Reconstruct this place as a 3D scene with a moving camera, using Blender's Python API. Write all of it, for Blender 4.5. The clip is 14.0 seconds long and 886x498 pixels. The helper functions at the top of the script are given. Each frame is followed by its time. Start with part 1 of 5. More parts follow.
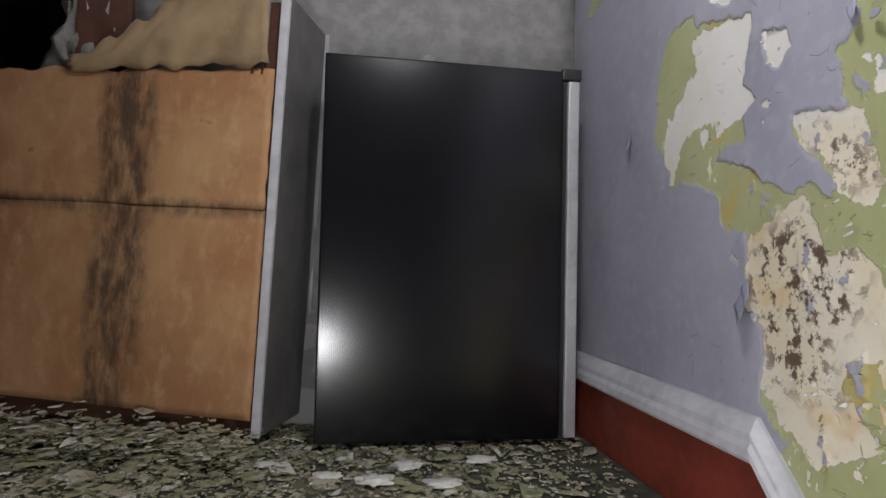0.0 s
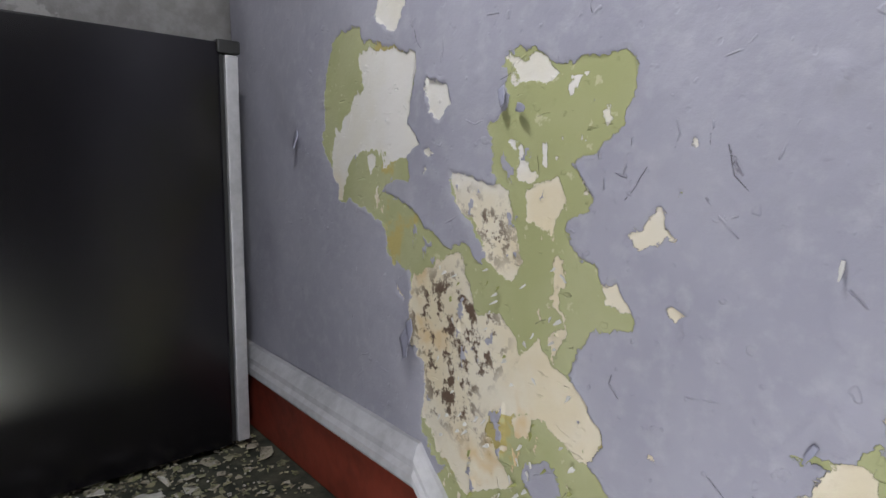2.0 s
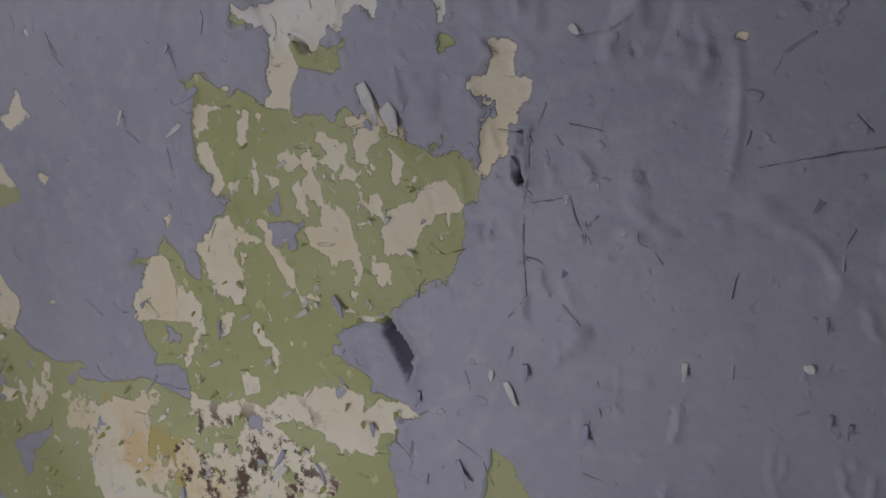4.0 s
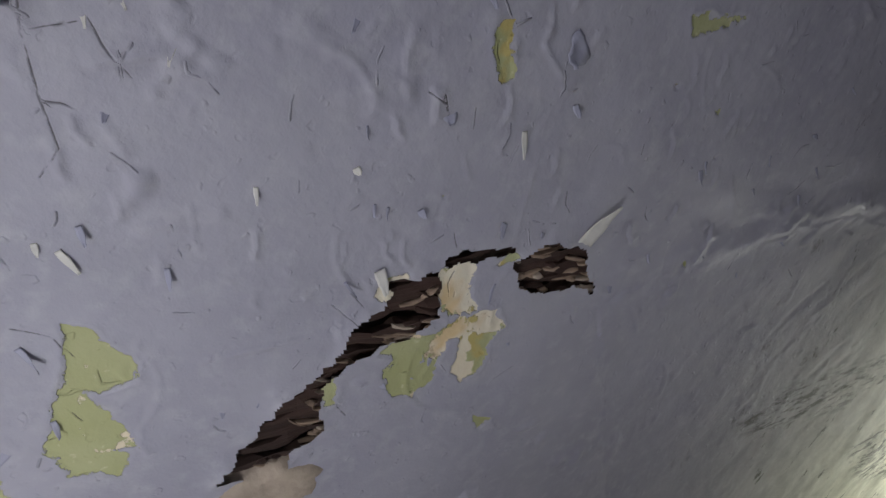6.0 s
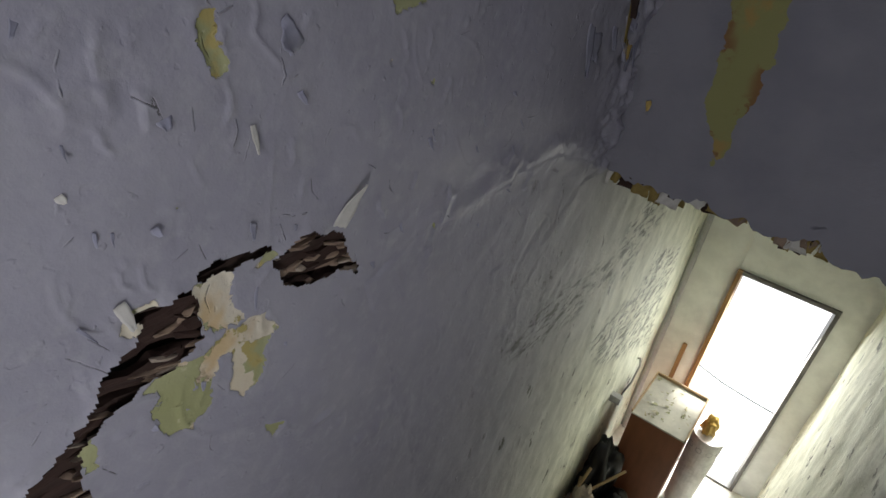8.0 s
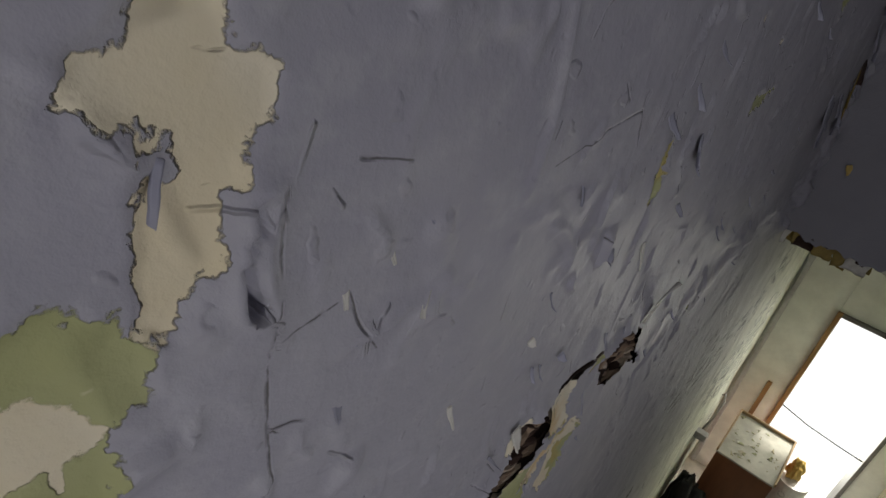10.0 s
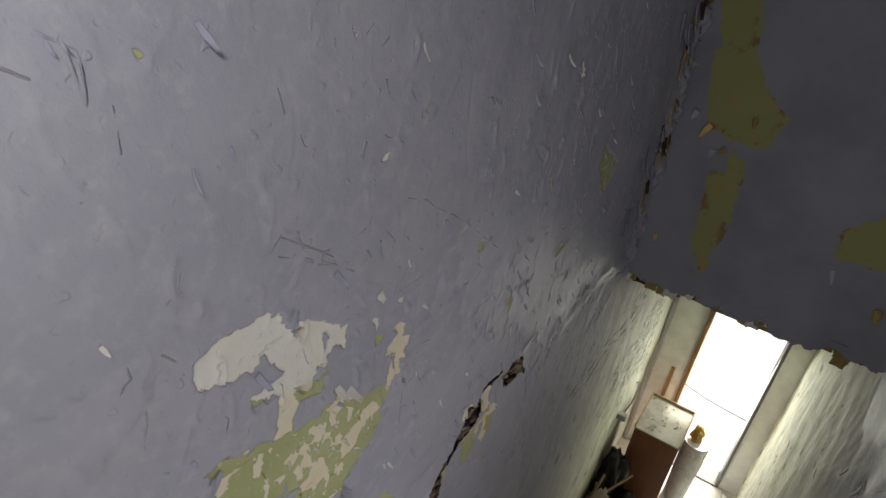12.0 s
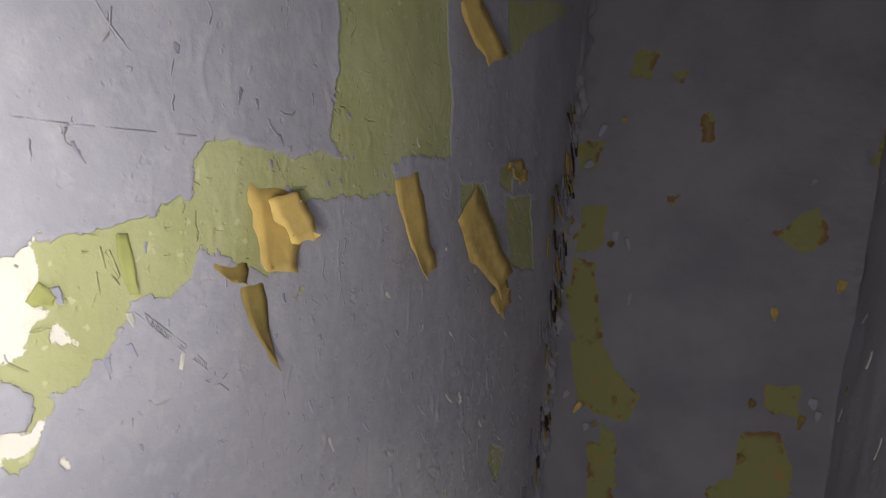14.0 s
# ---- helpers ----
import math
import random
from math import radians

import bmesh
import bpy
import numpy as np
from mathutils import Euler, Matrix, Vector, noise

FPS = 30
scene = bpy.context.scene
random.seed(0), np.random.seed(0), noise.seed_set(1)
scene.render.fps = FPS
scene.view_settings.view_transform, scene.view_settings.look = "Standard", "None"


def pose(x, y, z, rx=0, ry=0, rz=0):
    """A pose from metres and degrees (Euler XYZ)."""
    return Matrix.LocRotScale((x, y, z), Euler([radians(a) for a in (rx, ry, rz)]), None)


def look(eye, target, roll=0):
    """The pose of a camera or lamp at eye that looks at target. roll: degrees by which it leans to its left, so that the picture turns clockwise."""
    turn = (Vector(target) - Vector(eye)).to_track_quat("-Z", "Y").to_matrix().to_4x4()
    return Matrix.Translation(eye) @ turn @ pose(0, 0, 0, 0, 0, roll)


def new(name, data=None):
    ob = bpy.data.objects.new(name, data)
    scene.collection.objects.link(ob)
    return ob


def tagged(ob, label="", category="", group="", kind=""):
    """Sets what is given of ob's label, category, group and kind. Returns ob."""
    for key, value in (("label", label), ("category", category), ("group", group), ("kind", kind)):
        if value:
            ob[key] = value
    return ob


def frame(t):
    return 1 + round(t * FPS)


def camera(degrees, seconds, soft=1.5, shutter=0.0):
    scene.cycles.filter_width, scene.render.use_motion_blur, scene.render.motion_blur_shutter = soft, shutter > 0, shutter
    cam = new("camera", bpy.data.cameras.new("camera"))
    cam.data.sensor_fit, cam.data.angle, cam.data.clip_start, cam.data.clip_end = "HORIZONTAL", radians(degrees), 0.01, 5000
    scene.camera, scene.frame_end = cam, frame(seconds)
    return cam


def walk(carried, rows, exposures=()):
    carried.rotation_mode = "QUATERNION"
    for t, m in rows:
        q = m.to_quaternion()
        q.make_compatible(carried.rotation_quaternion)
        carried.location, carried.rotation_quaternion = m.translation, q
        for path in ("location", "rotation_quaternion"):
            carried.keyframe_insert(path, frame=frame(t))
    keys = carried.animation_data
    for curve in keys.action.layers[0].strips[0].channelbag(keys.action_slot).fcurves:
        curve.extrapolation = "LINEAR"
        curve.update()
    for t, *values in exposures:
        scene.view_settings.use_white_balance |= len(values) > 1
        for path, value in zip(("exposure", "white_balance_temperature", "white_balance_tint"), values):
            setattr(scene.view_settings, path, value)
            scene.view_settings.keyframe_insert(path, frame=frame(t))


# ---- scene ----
cam = camera(74.0, 14.0, soft=1.5)
PATH = [
    (0.0, -0.557, -0.007, 0.378, -8.36, 2.36, -1.32),
    (0.5, -0.523, 0.165, 0.547, -14.17, 1.03, -1.36),
    (1.0, -0.563, 0.215, 0.675, -25.24, 0.51, -1.32),
    (1.5, -0.569, 0.164, 0.652, -33.23, -2.05, -0.32),
    (2.0, -0.523, 0.066, 0.597, -39.72, -7.46, -0.67),
    (2.5, -0.480, -0.089, 0.542, -47.48, -10.16, 0.43),
    (3.0, -0.516, -0.188, 0.516, -58.34, -9.06, 0.58),
    (3.5, -0.504, -0.247, 0.507, -65.77, -8.70, 1.52),
    (4.0, -0.513, -0.317, 0.487, -71.96, -10.37, 2.32),
    (4.2, -0.529, -0.324, 0.482, -75.68, -12.12, 2.39),
    (6.5, -0.466, -0.285, 0.552, -124.45, -35.29, -6.09),
    (7.0, -0.515, -0.317, 0.562, -134.29, -33.82, -5.66),
    (7.2, -0.541, -0.312, 0.573, -139.54, -32.92, -5.34),
    (9.3, -0.208, -0.263, 0.487, -142.58, -32.82, -6.97),
    (9.5, -0.174, -0.213, 0.486, -140.52, -32.37, -6.78),
    (10.0, -0.145, -0.135, 0.588, -137.68, -33.67, -8.05),
    (10.5, -0.157, -0.015, 0.716, -137.70, -33.24, -8.10),
    (11.0, -0.196, 0.139, 0.837, -138.71, -31.72, -6.22),
    (11.5, -0.249, 0.251, 0.993, -138.47, -32.44, -7.05),
    (12.0, -0.406, 0.358, 1.122, -145.17, -31.05, -5.80),
    (12.5, -0.476, 0.396, 1.217, -150.21, -27.49, -5.36),
    (13.0, -0.481, 0.446, 1.256, -152.57, -19.66, -4.41),
    (13.5, -0.516, 0.485, 1.317, -154.33, -12.85, -4.56),
    (14.0, -0.501, 0.508, 1.393, -154.68, -7.34, -4.51),
]
walk(cam, [(t, pose(x, y, z, 90 + pitch, roll, yaw)) for t, x, y, z, yaw, pitch, roll in PATH],
     exposures=[(0.0, 1.2, 6500, 10), (0.5, 1.3, 6450, 9), (1.5, 1.15, 6400, 9), (2.0, 1.15, 6400, 8), (2.5, 1.0, 6250, 9), (3.0, 0.7, 6250, 9), (4.2, 0.12, 6400, 12), (6.5, 0.9, 6450, 8), (7.2, 0.9, 6500, 8), (9.5, -0.1, 6650, 8), (10.5, 0.05, 6900, 6), (11.0, 0.1, 6800, 3), (11.5, 0.2, 6800, 3), (12.0, 0.25, 6900, 6), (13.0, 0.25, 6850, 8), (13.5, 0.35, 6900, 8), (14.0, 0.6, 7150, 8)])

# ---- light ----
world = bpy.data.worlds.new("sky")
scene.world = world
world.use_nodes = True
wn = world.node_tree
sky = wn.nodes.new("ShaderNodeTexSky")
sky.sky_type = 'NISHITA'
sky.sun_disc = False
sky.sun_elevation = radians(49)
sky.sun_rotation = radians(200)
wn.nodes["Background"].inputs[1].default_value = 0.15
wn.links.new(sky.outputs[0], wn.nodes["Background"].inputs[0])


def lamp(name, kind, m, power, color, size=0.1, size_y=None):
    d = bpy.data.lights.new(name, kind)
    d.energy, d.color = power, color
    if kind == 'AREA':
        d.size = size
        if size_y:
            d.shape, d.size_y = 'RECTANGLE', size_y
    elif kind == 'SUN':
        d.angle = size
    else:
        d.shadow_soft_size = size
    ob = new(name, d)
    ob.matrix_world = m
    return ob


lamp("sun", 'SUN', look((-0.6, -6, 7), (0, 0, 0)), 5.0, (1.0, 0.97, 0.92), radians(6))
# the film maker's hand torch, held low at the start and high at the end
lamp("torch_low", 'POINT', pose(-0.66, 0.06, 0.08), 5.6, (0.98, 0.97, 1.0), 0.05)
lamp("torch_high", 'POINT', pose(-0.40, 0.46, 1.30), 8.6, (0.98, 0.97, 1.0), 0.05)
# daylight that comes in by the open street door
lamp("door_daylight", 'AREA', look((-0.545, -3.74, -1.80), (-0.50, -1.6, -2.7)), 14.0, (1.0, 1.0, 0.92), 0.52, 1.4)

# ---- materials ----


class Nodes:
    """A small builder of node trees."""

    def __init__(self, name):
        self.mat = bpy.data.materials.new(name)
        self.mat.use_nodes = True
        self.t = self.mat.node_tree
        self.b = self.t.nodes["Principled BSDF"]
        self.pos = self.t.nodes.new("ShaderNodeNewGeometry").outputs["Position"]
        self.obj = self.t.nodes.new("ShaderNodeTexCoord").outputs["Object"]

    def put(self, socket, v):
        if hasattr(v, "is_output"):
            self.t.links.new(v, socket)
        elif isinstance(v, tuple) and len(v) == 3 and socket.type == 'RGBA':
            socket.default_value = (*v, 1)
        else:
            socket.default_value = v

    def noise(self, scale, detail=4.0, rough=0.55, vec=None, stretch=None):
        n = self.t.nodes.new("ShaderNodeTexNoise")
        v = vec or self.pos
        if stretch:
            m = self.t.nodes.new("ShaderNodeMapping")
            m.inputs["Scale"].default_value = stretch
            self.put(m.inputs["Vector"], v)
            v = m.outputs[0]
        self.put(n.inputs["Vector"], v)
        n.inputs["Scale"].default_value, n.inputs["Detail"].default_value, n.inputs["Roughness"].default_value = scale, detail, rough
        return n.outputs[0]

    def ramp(self, v, lo, hi, a=0.0, b=1.0):
        n = self.t.nodes.new("ShaderNodeMapRange")
        n.interpolation_type = 'SMOOTHSTEP'
        for k, x in zip(range(5), (v, lo, hi, a, b)):
            self.put(n.inputs[k], x)
        return n.outputs[0]

    def math(self, op, a, b=0.0):
        n = self.t.nodes.new("ShaderNodeMath")
        n.operation = op
        self.put(n.inputs[0], a), self.put(n.inputs[1], b)
        return n.outputs[0]

    def mix(self, f, a, b):
        n = self.t.nodes.new("ShaderNodeMix")
        n.data_type = 'RGBA'
        self.put(n.inputs[0], f), self.put(n.inputs[6], a), self.put(n.inputs[7], b)
        return n.outputs[2]

    def attr(self, name):
        n = self.t.nodes.new("ShaderNodeAttribute")
        n.attribute_name = name
        return n.outputs["Fac"]

    def random(self):
        return self.t.nodes.new("ShaderNodeObjectInfo").outputs["Random"]

    def island(self):
        return self.t.nodes.new("ShaderNodeNewGeometry").outputs["Random Per Island"]

    def done(self, color, rough=0.7, bump=None, depth=0.002, metal=0.0, spec=None):
        self.put(self.b.inputs["Base Color"], color)
        self.put(self.b.inputs["Roughness"], rough)
        self.put(self.b.inputs["Metallic"], metal)
        if spec is not None:
            self.put(self.b.inputs["Specular IOR Level"], spec)
        if bump is not None:
            n = self.t.nodes.new("ShaderNodeBump")
            n.inputs["Distance"].default_value = depth
            n.inputs["Strength"].default_value = 1.0
            self.put(n.inputs["Height"], bump)
            self.t.links.new(n.outputs[0], self.b.inputs["Normal"])
        return self.mat


LAVENDER, GREEN, CREAM, OCHRE = (0.33, 0.335, 0.42), (0.34, 0.36, 0.12), (0.66, 0.60, 0.46), (0.52, 0.38, 0.13)


def simple(name, color, rough=0.7, scale=30.0, vary=0.25, bump=0.001, metal=0.0, spec=None, stretch=None):
    n = Nodes(name)
    a, b = n.noise(scale, 5, 0.6, n.obj, stretch), n.noise(scale * 0.15, 3, 0.5, n.obj)
    dark = tuple(c * (1 - vary) for c in color)
    lite = tuple(min(1, c * (1 + vary * 0.6)) for c in color)
    c = n.mix(n.ramp(b, 0.3, 0.7), n.mix(n.ramp(a, 0.3, 0.7), dark, color), n.mix(n.ramp(a, 0.3, 0.7), color, lite))
    return n.done(c, rough, a, bump, metal, spec)


def wall_material():
    n = Nodes("peeling_paint")
    fine, mid, big = n.noise(160, 4), n.noise(38, 5, 0.6), n.noise(5, 4)
    edge = n.math('ADD', n.math('MULTIPLY', n.math('SUBTRACT', mid, 0.5), 0.022), n.math('MULTIPLY', n.math('SUBTRACT', fine, 0.5), 0.010))
    loss = n.ramp(n.math('ADD', n.attr("loss"), edge), -0.0008, 0.0008, 1.0, 0.0)
    cream = n.ramp(n.math('ADD', n.attr("cream"), edge), -0.001, 0.001, 1.0, 0.0)
    mould = n.math('MULTIPLY', n.ramp(n.attr("mould"), -0.03, 0.03, 1.0, 0.0), n.ramp(n.noise(42, 6, 0.7), 0.50, 0.58))
    pale = n.ramp(n.math('ADD', n.attr("pale"), n.math('MULTIPLY', edge, 2.0)), -0.03, 0.01, 1.0, 0.0)
    lav = n.mix(n.ramp(big, 0.3, 0.7), (0.322, 0.32, 0.378), (0.372, 0.37, 0.425))
    lav = n.mix(n.ramp(mid, 0.45, 0.8), lav, (0.405, 0.405, 0.45))
    streak = n.noise(9, 6, 0.65, None, (1, 1.4, 0.7))
    door_lit = n.mix(n.ramp(streak, 0.35, 0.68), (0.52, 0.53, 0.43), (0.74, 0.74, 0.62))
    sep = n.t.nodes.new("ShaderNodeSeparateXYZ")
    n.put(sep.inputs[0], n.pos)
    # paler towards the street door: its daylight painted over the old plaster's tone
    lav = n.mix(n.math('MULTIPLY', pale, n.ramp(sep.outputs[1], -2.5, -1.05, 1.0, 0.0)), lav, door_lit)
    gouge = n.math('MULTIPLY', n.ramp(n.noise(7, 6, 0.7, None, (1, 1.5, 0.8)), 0.60, 0.66), n.ramp(sep.outputs[1], -1.5, -1.0, 1.0, 0.0))
    lav = n.mix(n.math('MULTIPLY', gouge, pale), lav, (0.13, 0.13, 0.11))
    grime = n.math('MULTIPLY', n.math('MULTIPLY', n.ramp(n.attr("mould"), -0.02, 0.05, 1.0, 0.0), n.ramp(n.noise(26, 6, 0.72, None, (1, 0.45, 1.3)), 0.46, 0.60)), n.math('MAXIMUM', pale, n.ramp(sep.outputs[1], -1.0, -0.55, 0.55, 0.0)))
    lav = n.mix(n.math('MULTIPLY', grime, 0.85), lav, (0.075, 0.075, 0.06))
    gr = n.mix(n.ramp(big, 0.35, 0.65), (0.36, 0.375, 0.18), (0.42, 0.43, 0.24))
    gr = n.mix(n.ramp(n.noise(60, 3), 0.64, 0.70), gr, (0.50, 0.50, 0.30))
    gr = n.mix(n.ramp(n.noise(5.5, 5, 0.6), 0.60, 0.64), gr, (0.46, 0.39, 0.15))
    low = n.ramp(n.math('ADD', sep.outputs[2], n.math('MULTIPLY', big, 0.1)), 0.60, 0.66, 1.0, 0.0)
    cr = n.mix(n.ramp(n.noise(9, 4), 0.35, 0.7), (0.74, 0.72, 0.68), (0.70, 0.67, 0.58))
    cy = n.mix(n.ramp(n.noise(9, 4), 0.35, 0.7), (0.72, 0.67, 0.54), (0.69, 0.61, 0.43))
    cy = n.mix(n.ramp(n.noise(6, 4, 0.6), 0.60, 0.70), cy, (0.66, 0.51, 0.29))
    cr = n.mix(low, cr, cy)
    cr = n.mix(mould, cr, (0.12, 0.08, 0.055))
    c = n.mix(loss, lav, n.mix(cream, gr, cr))
    near = n.ramp(n.attr("near"), 0.002, 0.0042, 1.0, 0.0)
    side = n.math('ADD', n.attr("crack"), n.math('MULTIPLY', n.math('SUBTRACT', fine, 0.5), 0.0012))
    kind = n.ramp(n.attr("dark"), 0.4, 0.6)
    crack = n.math('MULTIPLY', n.math('MULTIPLY', n.ramp(n.math('ABSOLUTE', side), 0.0002, 0.0008, 1.0, 0.0), near), n.math('MULTIPLY', kind, n.ramp(n.noise(70, 3), 0.38, 0.56)))
    c = n.mix(n.math('MULTIPLY', crack, 0.8), c, (0.07, 0.065, 0.06))
    ridge = n.math('MULTIPLY', n.ramp(n.math('ABSOLUTE', side), 0.0, 0.0016, 1.0, 0.0), near)
    bump = n.math('ADD', n.math('MULTIPLY', n.noise(22, 6, 0.65), 0.5), n.math('MULTIPLY', fine, 0.12))
    bump = n.math('ADD', bump, n.math('MULTIPLY', ridge, n.math('MULTIPLY', n.ramp(kind, 0, 1, 0.45, -0.3), n.ramp(n.noise(45, 3), 0.42, 0.6))))
    pits = n.noise(48, 2, 0.5)
    bump = n.math('ADD', bump, n.math('MULTIPLY', n.ramp(pits, 0.67, 0.75), 0.25))
    bump = n.math('ADD', bump, n.math('MULTIPLY', n.ramp(pits, 0.26, 0.34, 1.0, 0.0), -0.15))
    bump = n.math('ADD', bump, n.math('MULTIPLY', pale, n.math('MULTIPLY', n.noise(18, 6, 0.75), 0.30)))
    bump = n.math('ADD', bump, n.math('MULTIPLY', loss, -0.35))
    bump = n.math('ADD', bump, n.math('MULTIPLY', n.math('MULTIPLY', loss, cream), -0.2))
    nick = n.math('MULTIPLY', loss, n.ramp(n.noise(34, 3, 0.6, None, (1, 0.6, 2.2)), 0.66, 0.72))
    bump = n.math('ADD', bump, n.math('MULTIPLY', nick, -0.55))
    return n.done(c, n.math('ADD', n.ramp(loss, 0, 1, 0.56, 0.85), n.math('MULTIPLY', pale, 0.15)), bump, 0.004, 0, n.ramp(pale, 0, 1, 0.33, 0.28))


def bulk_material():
    n = Nodes("bulkhead_paint_shaded")
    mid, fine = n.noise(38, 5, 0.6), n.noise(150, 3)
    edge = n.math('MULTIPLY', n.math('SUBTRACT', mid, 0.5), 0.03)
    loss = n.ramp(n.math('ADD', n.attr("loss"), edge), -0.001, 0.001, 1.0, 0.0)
    # same lavender as the long wall, darkened here in place of shade
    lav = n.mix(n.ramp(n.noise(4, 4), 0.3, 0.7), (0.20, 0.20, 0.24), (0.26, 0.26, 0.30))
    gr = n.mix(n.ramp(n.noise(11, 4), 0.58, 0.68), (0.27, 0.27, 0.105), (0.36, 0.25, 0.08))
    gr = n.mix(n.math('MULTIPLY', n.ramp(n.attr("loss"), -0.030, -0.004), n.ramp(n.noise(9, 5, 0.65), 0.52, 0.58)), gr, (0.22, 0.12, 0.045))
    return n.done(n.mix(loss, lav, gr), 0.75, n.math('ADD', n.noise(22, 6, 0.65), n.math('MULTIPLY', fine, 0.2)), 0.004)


def panel_material():
    """Worn hardboard: orange brown, dark damp stains along the joints."""
    n = Nodes("stained_hardboard")
    sep = n.t.nodes.new("ShaderNodeSeparateXYZ")
    n.put(sep.inputs[0], n.obj)
    wob = n.math('MULTIPLY', n.math('SUBTRACT', n.noise(9, 5, 0.65, n.obj), 0.5), 0.10)
    band = n.ramp(n.math('ABSOLUTE', n.math('ADD', n.math('ADD', sep.outputs[0], 0.355), wob)), 0.035, 0.085, 1.0, 0.0)
    line = n.ramp(n.math('ABSOLUTE', n.math('ADD', n.math('SUBTRACT', sep.outputs[2], 0.50), n.math('MULTIPLY', wob, 0.3))), 0.006, 0.028, 1.0, 0.0)
    stain = n.math('MULTIPLY', n.math('MAXIMUM', band, n.math('MULTIPLY', line, 0.8)), n.ramp(n.noise(30, 6, 0.7, n.obj, (1, 1, 0.35)), 0.3, 0.62))
    grain = n.noise(30, 6, 0.65, n.obj, (0.8, 1, 0.5))
    c = n.mix(n.ramp(n.noise(3.5, 5, 0.6, n.obj), 0.35, 0.68), (0.36, 0.17, 0.075), (0.50, 0.29, 0.14))
    c = n.mix(n.ramp(grain, 0.45, 0.8), c, (0.55, 0.34, 0.18))
    c = n.mix(n.ramp(n.noise(14, 6, 0.7, n.obj), 0.62, 0.75), c, (0.22, 0.10, 0.05))
    c = n.mix(n.math('MULTIPLY', stain, 0.85), c, (0.05, 0.035, 0.025))
    return n.done(c, 0.75, n.math('ADD', grain, n.noise(8, 3, 0.5, n.obj)), 0.002)


def flake_material():
    n = Nodes("fallen_paint_flakes")
    r = n.island()
    c = n.mix(n.ramp(r, 0.0, 0.35), (0.40, 0.36, 0.24), (0.30, 0.31, 0.17))
    c = n.mix(n.ramp(r, 0.40, 0.75), c, (0.46, 0.42, 0.33))
    c = n.mix(n.ramp(r, 0.88, 0.93), c, (0.66, 0.64, 0.58))
    c = n.mix(n.ramp(n.noise(45, 5, 0.7), 0.45, 0.68), c, (0.10, 0.09, 0.06))
    return n.done(c, 0.85, n.noise(120, 4), 0.001)


def old_plaster(name, a, b, patch=None, lo=0.60):
    n = Nodes(name)
    big, mid = n.noise(2.5, 5, 0.6), n.noise(24, 6, 0.65)
    c = n.mix(n.ramp(mid, 0.35, 0.7), a, b)
    if patch:
        c = n.mix(n.ramp(n.math('ADD', big, n.math('MULTIPLY', n.math('SUBTRACT', mid, 0.5), 0.15)), lo, lo + 0.012), c, patch)
    return n.done(c, 0.8, n.math('ADD', mid, n.math('MULTIPLY', n.noise(120, 3), 0.3)), 0.004)


M_WALL = wall_material()
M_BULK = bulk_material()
M_PANEL = panel_material()
M_DEBRIS = flake_material()
M_SIDE = old_plaster("stair_plaster", (0.36, 0.37, 0.31), (0.55, 0.56, 0.49))
# dirty plaster, its tones lowered further to stand for weak torch light
M_BACK = old_plaster("landing_plaster_dimmed", (0.20, 0.19, 0.185), (0.27, 0.265, 0.26), (0.33, 0.32, 0.31), 0.60)
# near-black colour stands for shade: the unlit room and behind the laths
M_DARK = simple("black_for_shade", (0.06, 0.055, 0.05), 0.9)
M_CEIL = simple("ceiling_paint", (0.5, 0.5, 0.48), 0.85, 12)
M_STEP = simple("worn_step_wood", (0.16, 0.12, 0.09), 0.8, 25, 0.4, 0.002)
M_FLOOR = old_plaster("dirty_floor", (0.035, 0.04, 0.03), (0.10, 0.10, 0.07), (0.16, 0.15, 0.11), 0.55)
M_HALL = simple("hall_floor", (0.66, 0.64, 0.60), 0.7, 18, 0.3)
M_RED = simple("red_oxide_paint", (0.20, 0.035, 0.02), 0.5, 40, 0.35, 0.0008)
M_WHITE = simple("old_white_gloss", (0.52, 0.52, 0.54), 0.45, 35, 0.25, 0.001)
M_BLACK = simple("black_enamel", (0.004, 0.0035, 0.005), 0.20, 60, 0.3, 0.00005)
M_STEEL = simple("grey_metal_strip", (0.42, 0.42, 0.43), 0.45, 50, 0.25, 0.0003, 0.3)
M_LATH = simple("old_lath", (0.045, 0.024, 0.018), 0.85, 30, 0.6, 0.004, 0, None, (1, 0.2, 3))
M_LATHL = simple("plastered_lath", (0.30, 0.22, 0.16), 0.9, 30, 0.5, 0.004)
M_OCHRE = simple("ochre_paper", (0.60, 0.43, 0.14), 0.8, 40, 0.3)
M_OLIVE = simple("olive_paper", (0.27, 0.20, 0.06), 0.8, 40, 0.35)
M_FLAKE = simple("white_paint_flake", (0.62, 0.61, 0.57), 0.8, 40, 0.25)
M_LAVF = simple("lavender_paint_flake", LAVENDER, 0.6, 40, 0.2)
M_GRNF = simple("green_paint_flake", (0.30, 0.32, 0.11), 0.8, 40, 0.2)
M_SHEET = simple("torn_tan_sheet", (0.36, 0.25, 0.14), 0.8, 12, 0.35, 0.003)
M_GREYP = simple("grey_laminate", (0.13, 0.125, 0.12), 0.5, 14, 0.35, 0.0006)
M_TIMBER = simple("dark_red_timber", (0.09, 0.035, 0.02), 0.7, 20, 0.4, 0.002)
M_OAK = simple("yellow_brown_wood", (0.30, 0.17, 0.07), 0.65, 25, 0.35, 0.001, 0, None, (1, 1, 0.15))
M_CAB = simple("brown_veneer", (0.20, 0.075, 0.035), 0.5, 20, 0.3, 0.001, 0, None, (1, 1, 0.2))
